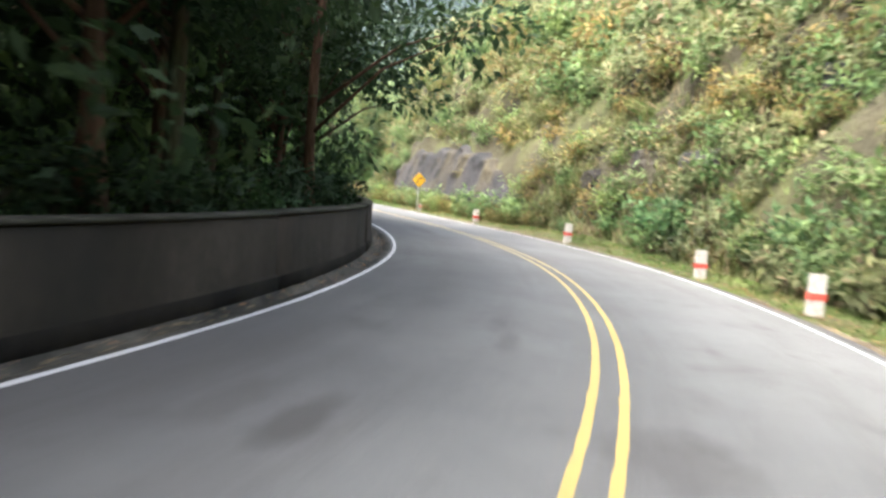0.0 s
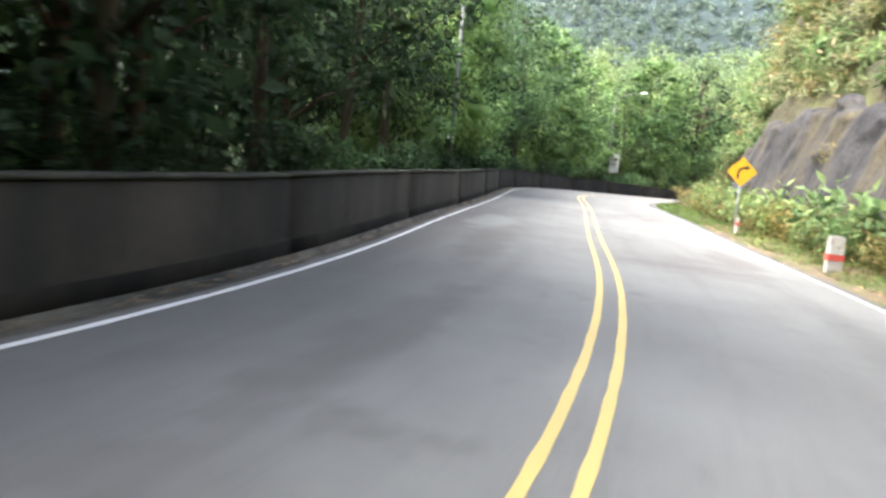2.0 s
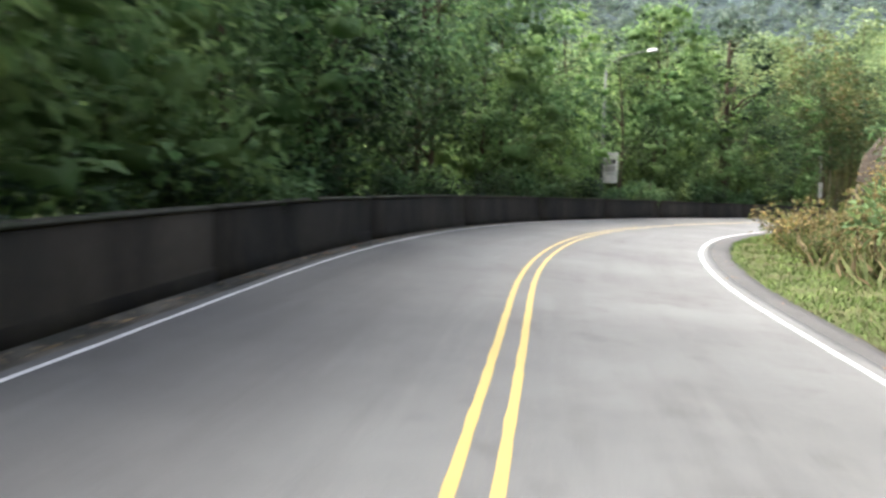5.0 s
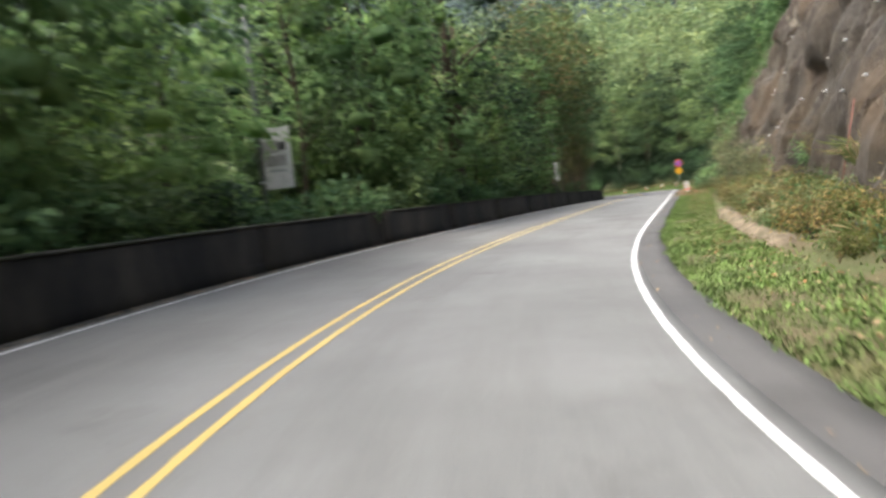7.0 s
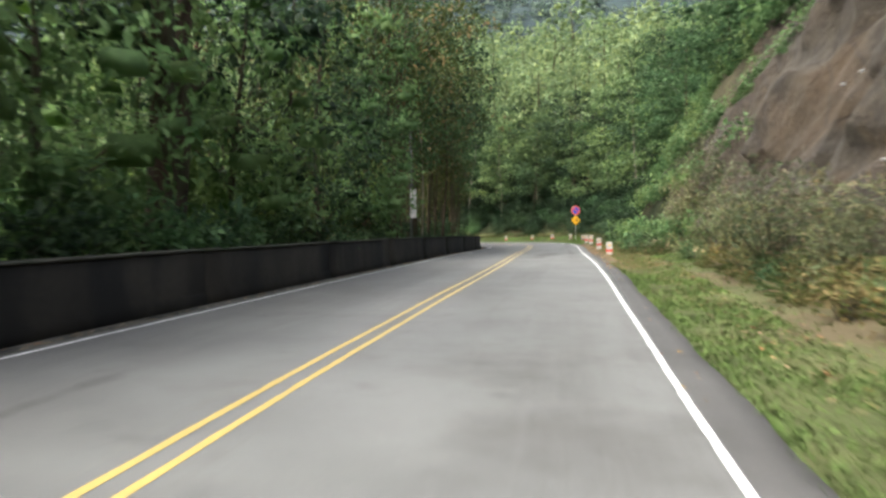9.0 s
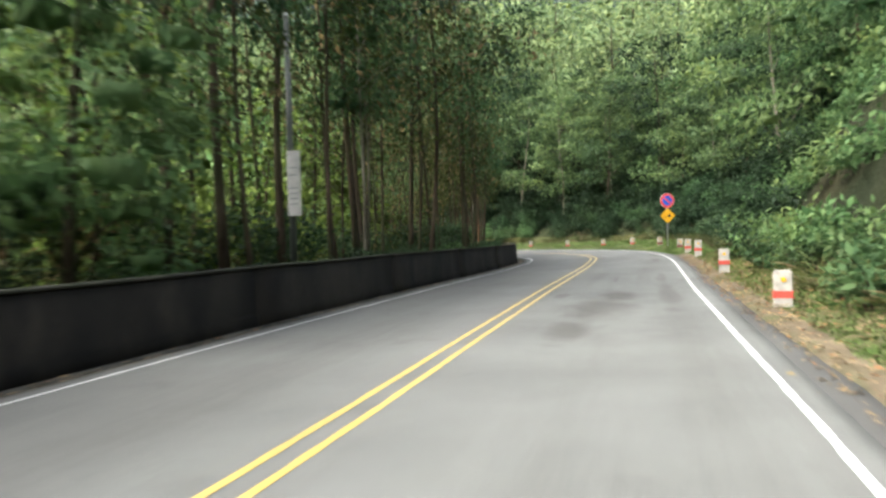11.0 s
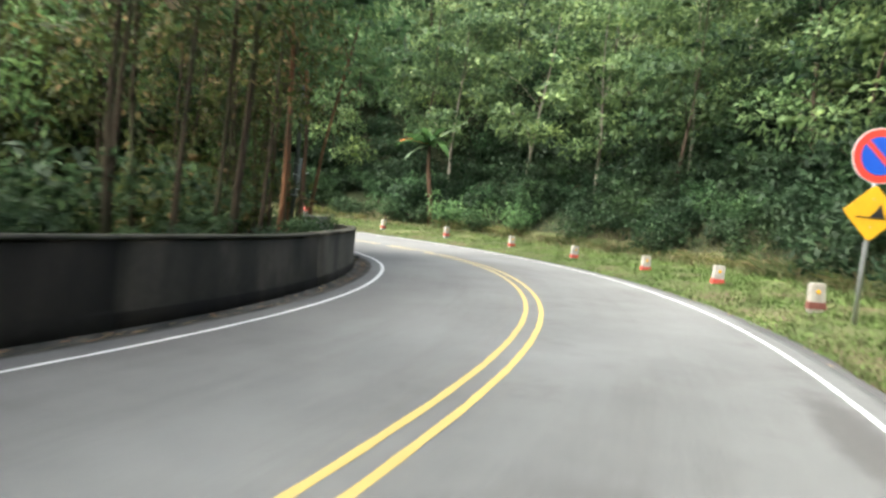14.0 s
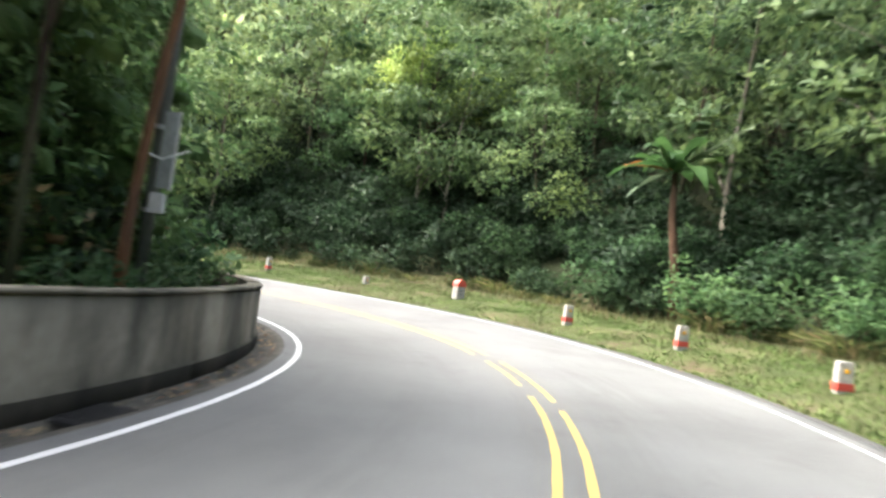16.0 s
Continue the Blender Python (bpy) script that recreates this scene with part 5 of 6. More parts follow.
def litter(name, count, spans, size, seed, label):
    g = np.random.default_rng(seed)
    parts_ = []
    for (s0, s1, o0, o1, h, share) in spans:
        n = int(count * share)
        s, o = g.uniform(s0, s1, n), g.uniform(o0, o1, n)
        hh_ = np.where(o < -3.6, right_height(s, -o), 0) + h
        parts_.append(at(s, o, hh_))
    base = np.concatenate(parts_)
    n = len(base)
    a = g.uniform(0, 6.28, n)
    axis = unit(np.stack([np.cos(a), np.sin(a), g.normal(size=n) * 0.15], 1))
    flat = unit(np.stack([g.normal(size=n) * 0.25, g.normal(size=n) * 0.25, np.ones(n)], 1))
    length = size * g.uniform(0.5, 1.4, n)
    v, f = leaf_blades(base, axis, flat, length, length * 0.5)
    return stuff(name, v, f, LITTER, label, "leaf litter")


litter("leaf_litter", 13000, ((60, 102, -5.3, -4.3, 0.03, 0.08), (-10, 170, 3.3, 3.68, -0.03, 0.3), (-5, 40, -5.0, -3.55, 0.02, 0.3), (100, 128, -5.2, -3.4, 0.02, 0.35), (-5, 175, -3.6, -3.25, 0.006, 0.02)), 0.07, 9, "brown fallen leaves along the road edges")

# far woods on the mountains: one closed canopy of rounded crowns
g = np.random.default_rng(77)
fx, fy = np.arange(-330, 262, 2.6), np.arange(-60, 470, 2.6)
FX, FY = np.meshgrid(fx, fy, indexing="ij")
fz, fs, fo = ground_height(FX, FY)
cell = 6.0
jit = g.uniform(0.1, 0.9, (120, 120, 2))
tall = g.uniform(3.5, 7.5, (120, 120))
ci, cj = np.floor((FX + 360) / cell).astype(int), np.floor((FY + 100) / cell).astype(int)
lift = np.zeros(FX.shape)
for a in (-1, 0, 1):
    for b_ in (-1, 0, 1):
        ii, jj = ci + a, cj + b_
        cx, cy = (ii + jit[ii, jj, 0]) * cell - 360, (jj + jit[ii, jj, 1]) * cell - 100
        d2 = ((FX - cx) ** 2 + (FY - cy) ** 2) / (cell * 0.8) ** 2
        lift = np.maximum(lift, tall[ii, jj] * np.sqrt(np.maximum(1 - d2, 0)))
canopy = np.stack([FX.ravel(), FY.ravel(), fz + 2.0 + 0.75 * lift.ravel() + 0.5 * bumps(FX, FY * 1.3, 2.9).ravel()], 1)
far = np.hypot(FX + 10, FY - 80).ravel()
keep = ((fo > 50) | (fo < -72)) & (far > 122) & (far < 380)
ff = grid_faces(len(fx), len(fy))
near_woods = ((fo > 24) & (fo < 53)) | ((fo > 24) & (far < 126)) | ((fo < -27) & (fo > -75) & (fs < 128)) | ((fo < -27) & (far < 126) & (fs < 128))
tagged(new("valley_woods", quads("valley_woods", canopy, ff[near_woods[ff].all(1)], WOODS, True)), "closed green canopy of woods around the road", "woods", kind="stuff")
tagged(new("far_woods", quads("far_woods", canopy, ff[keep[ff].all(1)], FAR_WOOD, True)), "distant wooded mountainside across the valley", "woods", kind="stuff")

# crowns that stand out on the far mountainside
# leaf colour lightened and blued to carry the haze of distance
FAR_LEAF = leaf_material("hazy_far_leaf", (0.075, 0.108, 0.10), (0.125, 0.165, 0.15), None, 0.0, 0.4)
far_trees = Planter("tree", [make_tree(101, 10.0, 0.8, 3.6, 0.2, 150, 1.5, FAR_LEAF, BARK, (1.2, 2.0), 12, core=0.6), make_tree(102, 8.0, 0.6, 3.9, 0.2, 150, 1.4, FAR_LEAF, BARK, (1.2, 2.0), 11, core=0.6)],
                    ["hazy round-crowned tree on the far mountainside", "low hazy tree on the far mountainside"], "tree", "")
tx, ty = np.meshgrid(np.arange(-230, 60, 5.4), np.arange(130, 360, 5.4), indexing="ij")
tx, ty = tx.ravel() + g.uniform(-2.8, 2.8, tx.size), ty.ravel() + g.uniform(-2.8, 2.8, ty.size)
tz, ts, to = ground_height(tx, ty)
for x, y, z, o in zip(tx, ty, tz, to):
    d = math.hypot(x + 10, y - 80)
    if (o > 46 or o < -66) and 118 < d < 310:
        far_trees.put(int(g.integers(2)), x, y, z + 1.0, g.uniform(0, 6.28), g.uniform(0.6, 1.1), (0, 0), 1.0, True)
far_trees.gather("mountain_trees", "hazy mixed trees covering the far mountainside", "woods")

# rock ledges breaking out of the cut slope
def make_rock(seed):
    g2 = np.random.default_rng(seed)
    b2 = bmesh.new()
    bmesh.ops.create_icosphere(b2, subdivisions=3, radius=1)
    cuts = [(unit(g2.normal(size=(1, 3)))[0], g2.uniform(0.45, 0.85)) for _ in range(9)]
    for v_ in b2.verts:
        c = np.array(v_.co)
        for d_, k_ in cuts:
            over_ = c @ d_ - k_
            if over_ > 0:
                c = c - d_ * over_ * 0.9
        v_.co = Vector(c * (1.3, 0.8, 0.9)) + 0.04 * Vector(g2.normal(size=3))
    return to_mesh(b2, "rock", DARK_ROCK)


ledges = [make_rock(k) for k in (1, 2, 3, 4)]
for k in range(22):
    s = rng.uniform(-4, 27) if k < 16 else rng.uniform(49, 60)
    r = knots(s, FOOT) + rng.uniform(0.3, 5.0)
    x, y, z = at(s, -r, float(right_height(s, r)) - 0.3)
    ob = new("rock", ledges[k % 4])
    ob.matrix_basis = Matrix.LocRotScale((x, y, z), Euler((rng.uniform(-0.3, 0.3), rng.uniform(-0.4, 0.1), radians(heading(s)) + 1.57 + rng.uniform(-0.5, 0.5))), (rng.uniform(0.6, 1.1), rng.uniform(0.45, 0.7), rng.uniform(0.6, 1.2)))
    tagged(ob, "dark jointed rock ledge in the cut slope", "rock", "rock ledges in the slope")

# ---- signs, posts and lamps ----
WHITE_PAINT = plain("weathered_white_paint", (0.42, 0.405, 0.365), 0.7, 0, 0.65, 9)
RED_PAINT = plain("faded_red_paint", (0.50, 0.07, 0.05), 0.65, 0, 0.4, 9)
DIRTY_PAINT = plain("grimy_white_paint", (0.38, 0.36, 0.31), 0.8, 0, 0.8, 7)
BROWN_PAINT = plain("grimy_red_paint", (0.17, 0.055, 0.04), 0.8, 0, 0.7, 7)
AMBER = plain("amber_reflector", (0.75, 0.38, 0.02), 0.25, 0, 0.1)
STEEL = plain("galvanised_steel", (0.42, 0.44, 0.45), 0.45, 0.7, 0.4)
POLE = plain("weathered_pole_paint", (0.085, 0.095, 0.088), 0.6, 0.1, 0.5)
GREY_METAL = plain("weathered_grey_metal", (0.30, 0.32, 0.32), 0.55, 0.3, 0.5)
SIGN_YELLOW = plain("sign_yellow", (0.75, 0.40, 0.02), 0.45, 0, 0.2, 5)
SIGN_RED = plain("sign_red", (0.68, 0.06, 0.04), 0.45, 0, 0.15, 5)
SIGN_BLUE = plain("sign_blue", (0.015, 0.09, 0.50), 0.45, 0, 0.15, 5)
SIGN_WHITE = plain("sign_white", (0.72, 0.74, 0.73), 0.5, 0, 0.3, 6)
SIGN_BLACK = plain("sign_black", (0.02, 0.02, 0.02), 0.5, 0, 0.1)
PICTURE_GREY = plain("faded_print", (0.25, 0.25, 0.24), 0.6, 0, 0.6, 6)
CONCRETE = surface("plain_concrete", (0.20, 0.19, 0.17), (0.36, 0.34, 0.30), 2.0, 30, 0.9, 0.5, (0.12, 0.11, 0.09), 1.0)
PIPE = plain("plastic_weep_pipe", (0.30, 0.29, 0.26), 0.6, 0, 0.4)


def facing(s, o, h=0.0, turn=0.0):
    """A pose on the roadside whose -y side looks back along the road."""
    x, y, z = at(s, o, h)
    return pose(x, y, z, 0, 0, heading(s) + turn)


def marker_post(s, o, h, clean=True, lean=0.0, reflector=True, number=True):
    post = thing("marker_post", facing(s, o, h) @ pose(0, 0, 0, 0, lean, 0), "white concrete marker post with a red band" if clean else "grimy marker post with a dark red band and amber reflector",
                 "marker post", "marker posts along the verge")
    w, d = 0.27, 0.13
    part("body", box(w, d, 0.70, (0, 0, -0.12), 0.02, (0.94, 0.94)), WHITE_PAINT if clean else DIRTY_PAINT, post)
    part("band", box(w + 0.008, d + 0.008, 0.12, (0, 0, 0.15), 0.006, (0.99, 0.99)), RED_PAINT if clean else BROWN_PAINT, post, "faded red painted band")
    if reflector:
        disc = bmesh.new()
        bmesh.ops.create_cone(disc, cap_ends=True, segments=16, radius1=0.038, radius2=0.032, depth=0.016)
        bmesh.ops.rotate(disc, verts=disc.verts, matrix=Matrix.Rotation(radians(90), 3, "X"))
        bmesh.ops.translate(disc, verts=disc.verts, vec=(0, -d / 2 - 0.004, 0.44))
        part("reflector", disc, AMBER, post, "round amber reflector")
    if number:
        part("figure_bar", box(0.12, 0.004, 0.05, (0, -d / 2 - 0.001, 0.37), 0), PICTURE_GREY, post, "worn grey figures")
    return post


for s, o, base, clean, lean in ((9.92, -3.94, 0.12, True, 1),
                                (14.42, -4.03, 0.08, True, -1),
                                (21.67, -3.78, 0.14, True, 2),
                                (29.47, -3.90, 0.10, True, 0),
                                (110.10, -4.09, -0.04, True, 0),
                                (118.48, -4.07, 0.05, True, 0),
                                (127.22, -4.06, 0.12, True, 1),
                                (131.05, -4.11, 0.09, True, -1),
                                (134.61, -4.44, 0.04, False, 3),
                                (138.21, -4.60, 0.12, False, -3),
                                (142.04, -4.61, 0.11, True, 2),
                                (145.55, -4.62, 0.05, True, 0),
                                (149.30, -4.64, 0.01, True, 1),
                                (152.83, -4.82, 0.03, True, -1),
                                (156.09, -4.76, 0.07, True, 0),
                                (159.04, -4.73, 0.06, True, 1),
                                (166.20, -5.48, -0.08, True, 0),
                                (170.00, -5.22, 0.11, True, 0)):
    marker_post(s, o, base, clean, lean, reflector=s > 100, number=False)

# short leaning stake by the curve sign
stub = thing("stake", facing(37.0, -3.95, 0.08) @ pose(0, 0, 0, 3, 4, 0), "short pinkish painted stake in the grass", "stake")
part("shaft", tube([(0, 0, -0.2), (0, 0, 0.3), (0, 0, 0.42)], [0.05, 0.05, 0.04], 10), WHITE_PAINT, stub)
part("band", tube([(0, 0, 0.2), (0, 0, 0.3)], [0.053, 0.053], 10), RED_PAINT, stub, "faded red band")

# milestone with a rounded red head
stone = thing("milestone", facing(162.9, -5.46, 0.1), "white milestone with a rounded red head", "milestone")
part("body", box(0.40, 0.22, 0.62, (0, 0, -0.1), 0.02), WHITE_PAINT, stone)
head = plate([(-0.205, 0.0)] + [(0.205 * math.cos(a), 0.02 + 0.2 * math.sin(a)) for a in np.linspace(math.pi, 0, 13)] + [(0.205, 0.0)], 0.23)
bmesh.ops.translate(head, verts=head.verts, vec=(0, -0.115, 0.52))
part("head", head, RED_PAINT, stone, "rounded red head")
part("figure_bar", box(0.2, 0.004, 0.06, (0, -0.112, 0.36), 0), PICTURE_GREY, stone, "worn grey figures")
part("figure_bar", box(0.14, 0.004, 0.06, (0, -0.112, 0.24), 0), PICTURE_GREY, stone, "worn grey figures")


def sign_pole(parent, height, r=0.035):
    part("pole", tube([(0, 0.03, -0.3), (0, 0.03, height * 0.5), (0, 0.03, height)], [r, r, r], 12), STEEL, parent, "galvanised steel pole", True)


def diamond_plate(parent, z, half, label):
    c = half * 0.06
    pts = []
    for cx, cz in ((0, -half), (half, 0), (0, half), (-half, 0)):
        n = Vector((cx, cz)).normalized()
        t = Vector((-n.y, n.x))
        pts += [(cx - n.x * c - t.x * c, cz - n.y * c - t.y * c), (cx - n.x * c + t.x * c, cz - n.y * c + t.y * c)]
    bm = plate(pts, 0.006)
    bmesh.ops.translate(bm, verts=bm.verts, vec=(0, -0.012, z))
    return part("plate", bm, SIGN_YELLOW, parent, label)


def flat_mark(name, parent, pts, z, mat, y=-0.017, label=""):
    bm = plate(pts, 0.003)
    bmesh.ops.translate(bm, verts=bm.verts, vec=(0, y, z))
    return part(name, bm, mat, parent, label)


def bolts(parent, z0, z1):
    for z in (z0, z1):
        bm = bmesh.new()
        bmesh.ops.create_cone(bm, cap_ends=True, segments=8, radius1=0.012, radius2=0.01, depth=0.008)
        bmesh.ops.rotate(bm, verts=bm.verts, matrix=Matrix.Rotation(radians(90), 3, "X"))
        bmesh.ops.translate(bm, verts=bm.verts, vec=(0, -0.016, z))
        part("bolt", bm, STEEL, parent)


curve = thing("curve_sign", facing(37.8, -4.09, 0.10, 4), "yellow diamond curve warning sign on a steel pole", "road sign")
sign_pole(curve, 2.05)
arrow_plate = diamond_plate(curve, 1.68, 0.42, "yellow diamond plate")
bend = [(-0.13 + 0.0, -0.2), (-0.07, -0.2)] + [(-0.07 + 0.2 * (1 - math.cos(a)), -0.06 + 0.15 * math.sin(a)) for a in np.linspace(0, 1.45, 7)] + \
       [(0.11, 0.05), (0.23, 0.115), (0.11, 0.19), (0.105, 0.15)] + [(-0.13 + 0.23 * (1 - math.cos(a)), -0.06 + 0.21 * math.sin(a)) for a in np.linspace(1.4, 0, 7)]
flat_mark("arrow", arrow_plate, bend, 1.68, SIGN_BLACK, label="black curve arrow")
bolts(arrow_plate, 1.5, 1.88)

no_park = thing("sign_post", facing(137.05, -4.6, 0.22, 6), "no-parking disc above a yellow steep-hill sign on one pole", "road sign")
sign_pole(no_park, 2.7)
disc = part("disc", plate([(x, z + 2.44) for x, z in ring(0.40)], 0.006), SIGN_WHITE, no_park, "round no-parking plate")
disc.location.y = -0.012
for name, r, mat, y, label in (("rim", 0.385, SIGN_RED, -0.004, "red rim"), ("field", 0.275, SIGN_BLUE, -0.008, "blue field")):
    bm = plate([(x, z + 2.44) for x, z in ring(r)], 0.004)
    bmesh.ops.translate(bm, verts=bm.verts, vec=(0, y, 0))
    part(name, bm, mat, disc, label)
a = radians(-42)
bar = plate([(x * math.cos(a) - z * math.sin(a), x * math.sin(a) + z * math.cos(a) + 2.44) for x, z in ((-0.275, -0.038), (0.275, -0.038), (0.275, 0.038), (-0.275, 0.038))], 0.004)
bmesh.ops.translate(bar, verts=bar.verts, vec=(0, -0.012, 0))
part("bar", bar, SIGN_RED, disc, "red diagonal bar")
hill_plate = diamond_plate(no_park, 1.62, 0.42, "yellow diamond plate")
flat_mark("slope_mark", hill_plate, [(-0.03, -0.055), (0.19, -0.055), (0.16, 0.02), (0.11, 0.15), (0.06, 0.05)], 1.62, SIGN_BLACK, label="black hill mark")
flat_mark("base_mark", hill_plate, [(-0.22, -0.075), (0.22, -0.075), (0.22, -0.06), (-0.22, -0.06)], 1.62, SIGN_BLACK, label="thin black base line")
bolts(hill_plate, 1.42, 1.82)


def street_lamp(s, o, height, arm, label, base=0.5):
    lamp = thing("street_lamp", facing(s, o, base), label, "street lamp", "")
    part("pole", tube([(0, 0, -0.4), (0, 0, height * 0.5), (0, 0, height)], [0.085, 0.07, 0.05], 12), POLE, lamp, "weathered steel pole", True)
    part("arm", tube([(0, 0, height - 0.15), (arm * 0.4, 0, height + 0.28), (arm, 0, height + 0.42)], [0.035, 0.032, 0.028], 8), POLE, lamp, "curved steel arm", True)
    head = part("lamp_head", box(0.62, 0.24, 0.12, (arm + 0.25, 0, height + 0.36), 0.045, (0.8, 0.7)), SIGN_WHITE, lamp, "white lamp housing")
    part("lens", box(0.4, 0.18, 0.03, (arm + 0.28, 0, height + 0.335), 0.012), GREY_METAL, head, "dull glass lens")
    return lamp


def plain_pole(s, o, height, label, base=0.5):
    pole = thing("utility_pole", facing(s, o, base), label, "utility pole", "poles behind the wall")
    part("pole", tube([(0, 0, -0.4), (0, 0, height * 0.5), (0, 0, height)], [0.075, 0.065, 0.055], 12), POLE, pole, "weathered steel pole", True)
    part("cap", tube([(0, 0, height), (0, 0, height + 0.06)], [0.066, 0.02], 12), STEEL, pole)
    return pole


def clamp(parent, z):
    part("clamp", tube([(0, 0, z), (0, 0, z + 0.05)], [0.098, 0.098], 12), STEEL, parent)


one = plain_pole(41.3, 5.0, 6.0, "steel pole with a small white plate")
name_plate = part("name_plate", box(0.36, 0.02, 0.13, (-0.27, -0.05, 1.35), 0.006), SIGN_WHITE, one, "small white plate")
clamp(one, 1.38)
BOARD_WHITE = plain("weathered_board_white", (0.5, 0.5, 0.49), 0.6, 0, 0.55, 5)
two = street_lamp(76.4, 6.27, 7.7, 2.3, "steel street lamp with a tall printed board on its pole", 0.3)
board = part("board", box(0.84, 0.03, 1.62, (0.52, -0.03, 1.42), 0.008), BOARD_WHITE, two, "tall white printed board")
for z, w, h, x, mat in ((2.36, 0.5, 0.34, 0.36, PICTURE_GREY), (2.42, 0.22, 0.22, 0.70, SIGN_BLACK), (2.02, 0.6, 0.28, 0.50, PICTURE_GREY), (1.86, 0.5, 0.06, 0.52, GREY_METAL)):
    part("print_block", box(w, 0.006, h, (x, -0.048, z), 0), mat, board, "faded grey printed block")
clamp(two, 1.6)
clamp(two, 2.8)
three = plain_pole(111.6, 5.0, 5.5, "steel pole with a narrow white board")
tall = part("board", box(0.30, 0.03, 1.35, (0.12, -0.11, 1.32), 0.008), BOARD_WHITE, three, "narrow white board")
for z in (1.55, 1.66, 1.77, 1.88, 2.15, 2.3):
    part("print_bar", box(0.18, 0.006, 0.03, (0.12, -0.127, z), 0), GREY_METAL, tall, "grey printed line")
clamp(three, 1.5)
clamp(three, 2.5)
four = plain_pole(151.6, 4.9, 7.0, "steel pole with a framed board and a meter box")
back = part("board", box(0.17, 0.03, 0.92, (0.13, -0.06, 1.5), 0.008), GREY_METAL, four, "grey-green framed board")
part("frame_edge", box(0.02, 0.04, 0.95, (0.222, -0.06, 1.485), 0.004), BOARD_WHITE, back, "pale metal frame edge")
part("meter_box", box(0.16, 0.12, 0.24, (0.11, -0.1, 1.2), 0.015), BOARD_WHITE, four, "small white meter box")
clamp(four, 1.2)
clamp(four, 2.2)
part("cable", tube([(-0.1, -0.1, 1.9), (0.1, -0.13, 1.84), (0.4, -0.12, 1.98)], [0.012, 0.012, 0.012], 6), SIGN_WHITE, four, "white cable tie")

# leaning red-barked stems beside the lamp and pale stems in the young stand
ORANGE_BARK = surface("orange_brown_bark", (0.095, 0.045, 0.025), (0.21, 0.105, 0.056), 3.0, 22, 0.95, 1.0, (0.07, 0.05, 0.035), 1.2, 0.04, (1, 1, 0.25))
lean_tree = Planter("tree", [make_tree(91, 12.0, 5.0, 1.8, 0.065, 1100, 0.26, GREEN_LEAF, ORANGE_BARK, (0.5, 0.9), 26), make_tree(92, 10.0, 4.5, 1.4, 0.05, 700, 0.24, GREEN_LEAF, PALE_BARK, (0.5, 0.8), 22)],
                    ["slim leaning red-barked tree beside the lamp", "slim pale-barked tree in the young stand"], "tree", "")
h = radians(heading(150))
for s, o, kind, lean in ((150.3, 4.6, 0, 0.15), (146.3, 5.3, 0, 0.10), (145.4, 5.6, 0, -0.04), (116.4, 5.5, 1, 0.0), (117.1, 5.6, 1, 0.02), (141.5, 5.2, 0, 0.05)):
    x, y, z = at(s, o, 0.4)
    lean_tree.put(kind, x, y, z, 1.0 + s, 1.0, (lean * math.sin(h), lean * math.cos(h)))

# pale cabinet behind the wall
cabinet = thing("utility_cabinet", facing(146.0, 4.75, 0.5, 8), "pale grey utility cabinet behind the wall", "utility cabinet")
part("body", box(0.66, 0.42, 0.62, (0, 0, -0.05), 0.02, (0.92, 0.9)), CONCRETE, cabinet)
part("lid", box(0.65, 0.43, 0.05, (0, 0, 0.57), 0.012), CONCRETE, cabinet, "pale flat lid")
part("slot", box(0.16, 0.01, 0.04, (0.1, -0.198, 0.42), 0), SIGN_BLACK, cabinet, "dark slot")

# gutter inlet
inlet = thing("drain_grate", facing(147.7, 3.50, -0.02), "dark iron drain grate in the gutter", "drain grate")
part("frame", box(0.34, 0.62, 0.03, (0, 0, -0.02), 0.006), SIGN_BLACK, inlet)
for k in range(7):
    part("bar", box(0.30, 0.022, 0.02, (0, -0.25 + k * 0.083, 0.008), 0.003), SIGN_BLACK, inlet)

# concrete lip of the side ditch, and its sandy silt
lip_s, lip_w = np.arange(70, 85.5, 0.16), np.linspace(0, 1, 9)
LS, LW = np.meshgrid(lip_s, lip_w, indexing="ij")
strength = np.clip(np.minimum((LS - 70) / 2.0, (85.3 - LS) / 2.0), 0, 1) * np.clip(0.85 + 0.3 * bumps(LS, LS * 0.3, 2.9), 0.3, 1.2)
lip_r = 5.33 + 0.1 * bumps(LS, LS, 2.3) + (LW - 0.2) * (0.3 + 0.32 * strength)
lip_h = -0.12 + strength * (0.24 * np.sin(np.pi * LW) ** 0.7 + 0.06 * bumps(LS, LW * 2, 0.5, 3.0) + 0.04 * bumps(LS * 1.7, LW * 3, 0.23, 7.0))
p = at(LS, -lip_r, right_height(LS, lip_r) + lip_h)
tagged(new("ditch_lip", quads("ditch_lip", p.reshape(-1, 3), grid_faces(len(lip_s), 9)[:, ::-1], SAND, True)), "broken tan sandy bank of the side ditch", "ditch", kind="structure")

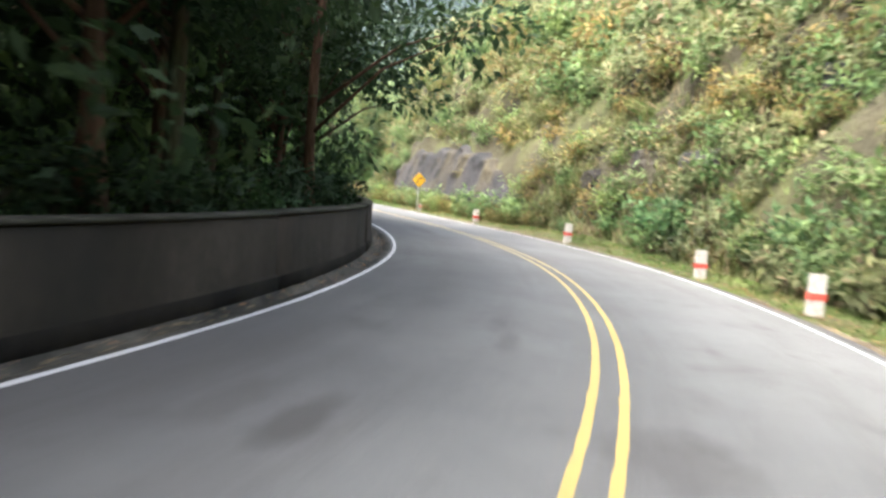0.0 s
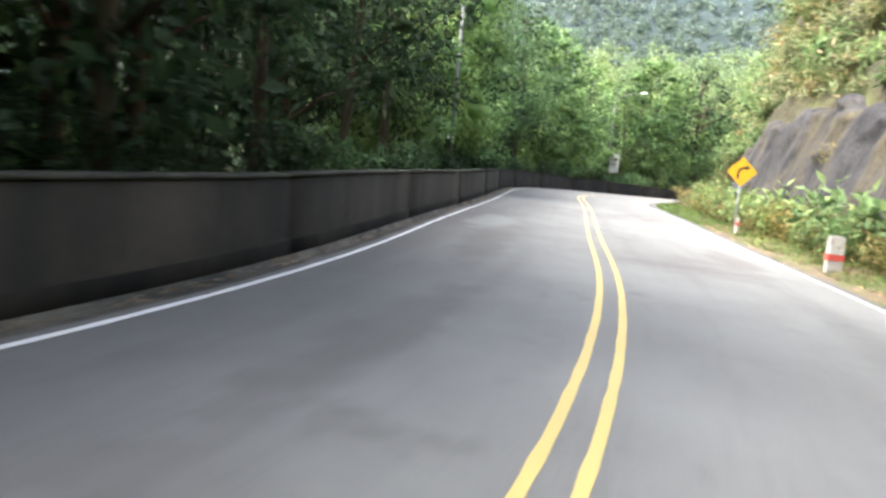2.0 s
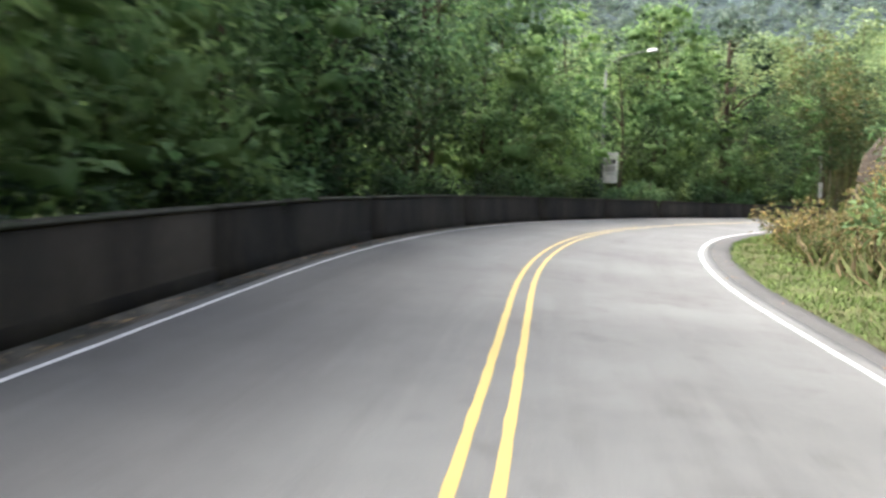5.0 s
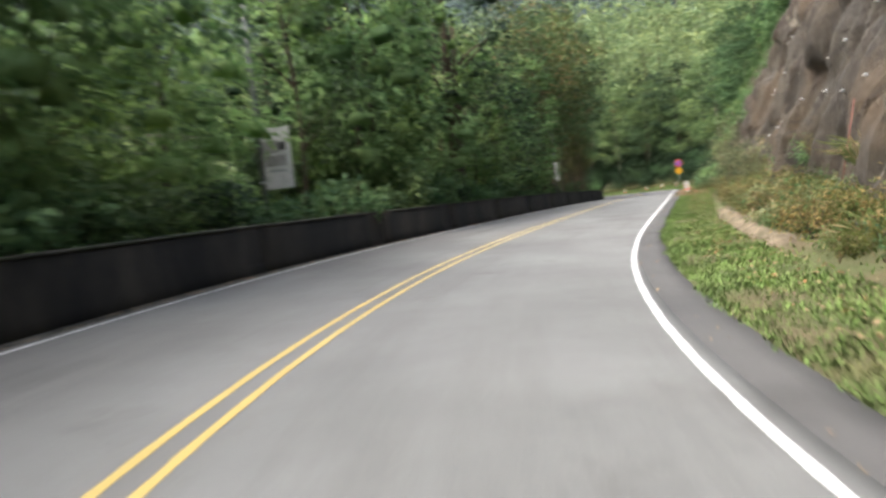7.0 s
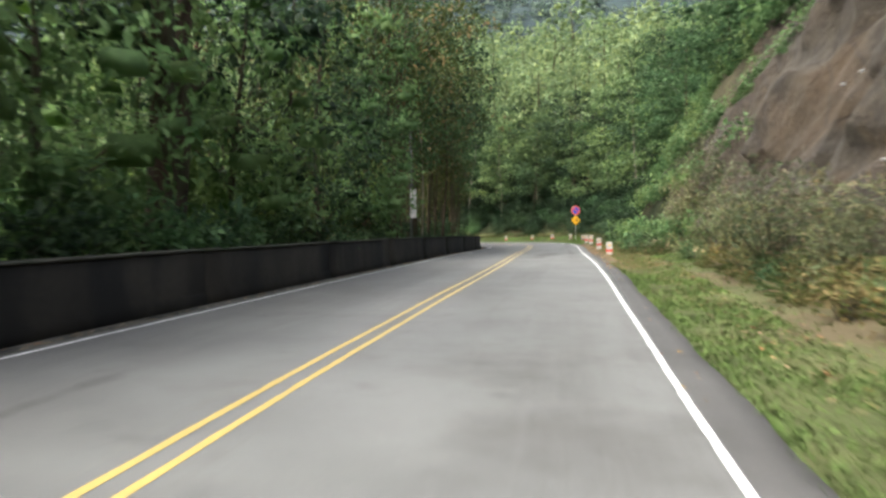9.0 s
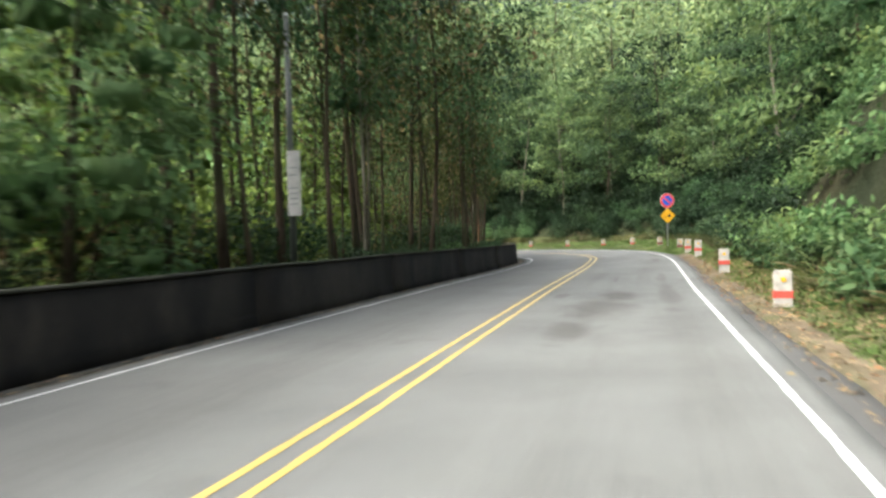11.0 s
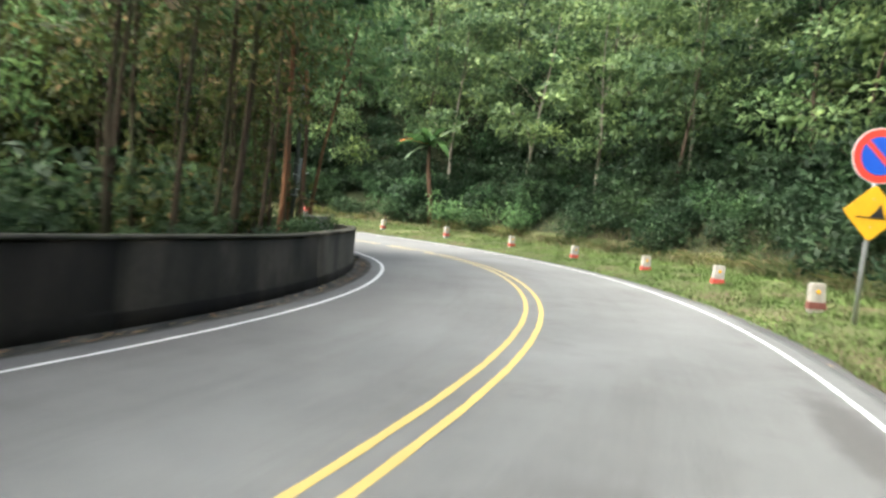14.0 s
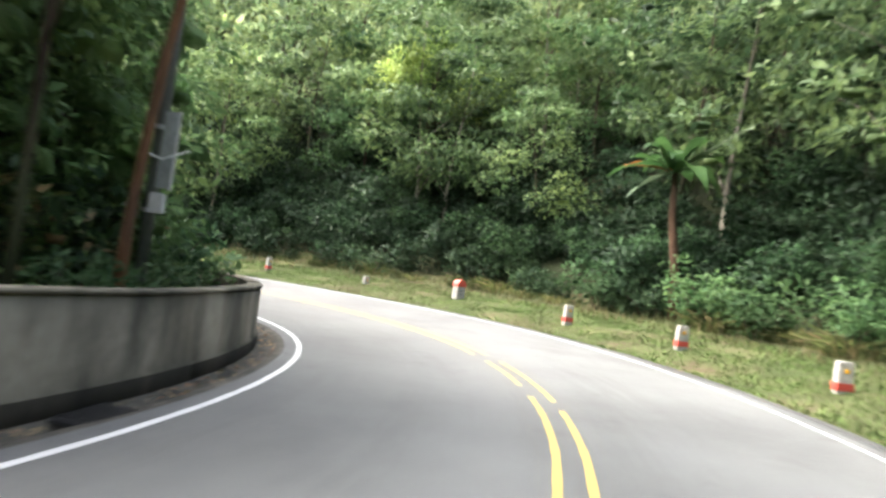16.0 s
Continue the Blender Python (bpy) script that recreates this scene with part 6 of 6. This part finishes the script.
# weep pipes in the rock cut
pipes = thing("weep_pipe", Matrix.Identity(4), "white plastic weep pipe in the rock cut", "pipe", "weep pipes in the rock cut")
end = part("pipe", tube([(0, 0, 0), (0, -0.08, -0.012)], [0.016, 0.016], 10, False), PIPE, pipes, "", True)
part("collar", tube([(0, 0.02, 0.0), (0, -0.03, -0.006)], [0.034, 0.034], 10), GREY_METAL, pipes)
first = True
for row, (h0, rise) in enumerate(((2.7, 0.0), (4.4, 0.02), (6.4, 0.0))):
    for s in np.arange(70 + row * 0.7, 101, 2.0):
        if rng.uniform() < 0.2:
            continue
        s = s + rng.uniform(-0.6, 0.6)
        up = h0 + rng.uniform(-0.6, 0.6)
        r = float(knots(s, FOOT)) + up / float(knots(s, STEEP)) - 0.28
        x, y, z = at(s, -r, up + 0.2)
        m = pose(x, y, z, 0, 0, heading(s) - 90)
        if first:
            pipes.matrix_basis, first = m, False
        else:
            copy_thing(pipes, m)

# banana plant with one dead leaf
fern = thing("banana_plant", Matrix.Translation(at(158.9, -8.0, float(right_height(158.9, 8.0)) - 0.1)) @ Matrix.Scale(0.98, 4), "broad-leaved banana plant with one dead orange leaf", "banana plant")
FROND = leaf_material("banana_leaf", (0.026, 0.06, 0.019), (0.048, 0.095, 0.032), None, 0, 0.45, 0.45)
DEAD = leaf_material("dead_orange_leaf", (0.30, 0.09, 0.03), (0.42, 0.16, 0.05), None, 0, 0.2, 0.7)
PALE = leaf_material("pale_leaf_underside", (0.11, 0.155, 0.10), (0.155, 0.20, 0.135), None, 0, 0.2, 0.5)
part("trunk", tube([(0.3, 0.1, -0.3), (0.2, 0.05, 1.4), (-0.1, 0, 3.0), (-0.2, 0, 4.5)], [0.15, 0.13, 0.11, 0.07], 10), RED_BARK, fern, "brown fibrous trunk", True)


def frond(turn, up, length, width, droop, mat, label=""):
    n = 9
    verts = []
    a = radians(turn)
    for k in range(n + 1):
        w = k / n
        out = length * w * math.cos(up) * (1 - 0.1 * w)
        z = 4.3 + length * (w * math.sin(up) - droop * w * w)
        half = width / 2 * math.sin(math.pi * min(1, 0.12 + 0.88 * w)) ** 0.7 + 0.015
        c = Vector((-0.2 + out * math.cos(a), out * math.sin(a), z))
        t = Vector((-math.sin(a), math.cos(a), 0)) * half
        tear = 0.05 * math.sin(k * 5.1 + turn)
        verts += [c + t + Vector((0, 0, half * 0.35 + tear)), c, c - t + Vector((0, 0, half * 0.35 - tear))]
    f = grid_faces(n + 1, 3)
    me = quads("leaf", [tuple(v) for v in verts], f, mat, True)
    part("leaf", me, None, fern, label)


for k in range(13):
    frond(k * 27.7 + 12, 1.05 - 0.22 * (k % 4), 2.0 + 0.25 * (k % 3), 0.42, 0.35 + 0.16 * (k % 3), FROND)
frond(25, 0.7, 2.8, 0.5, 0.1, PALE, "long pale leaf")
frond(190, 0.3, 1.9, 0.4, 0.25, DEAD, "dead orange leaf")
frond(215, -0.3, 1.5, 0.55, 0.3, PALE, "pale hanging leaf")

LIGHT_LEAF = leaf_material("light_green_leaf", (0.10, 0.155, 0.045), (0.22, 0.29, 0.095), None, 0.0, 0.4)
# light umbrella-crowned tree standing out of the wooded slope
x, y = -29.5, 166.8
umbrella = Planter("tree", [make_tree(95, 7.4, 4.4, 3.6, 0.15, 3400, 0.34, LIGHT_LEAF, BARK, (0.7, 1.2), 26)], ["light green umbrella-crowned tree rising from the slope"], "tree", "")
umbrella.put(0, x, y, float(ground_height(np.array([x]), np.array([y]))[0][0]) - 0.3, 0.4, 1.0)

# thin grey pipe leaning against the rock cut
lean_pipe = thing("drain_pipe", Matrix.Identity(4), "thin rusty drain pipe leaning against the rock cut", "pipe")
foot_, top_ = Vector(at(75.75, -7.2, 0.35)), Vector(at(75.25, -7.5, 2.5))
part("pipe", tube([foot_, foot_.lerp(top_, 0.5), top_], [0.011, 0.011, 0.010], 8), BROWN_PAINT, lean_pipe, "", True)
part("joint", tube([foot_.lerp(top_, 0.48), foot_.lerp(top_, 0.53)], [0.018, 0.018], 8), BROWN_PAINT, lean_pipe)
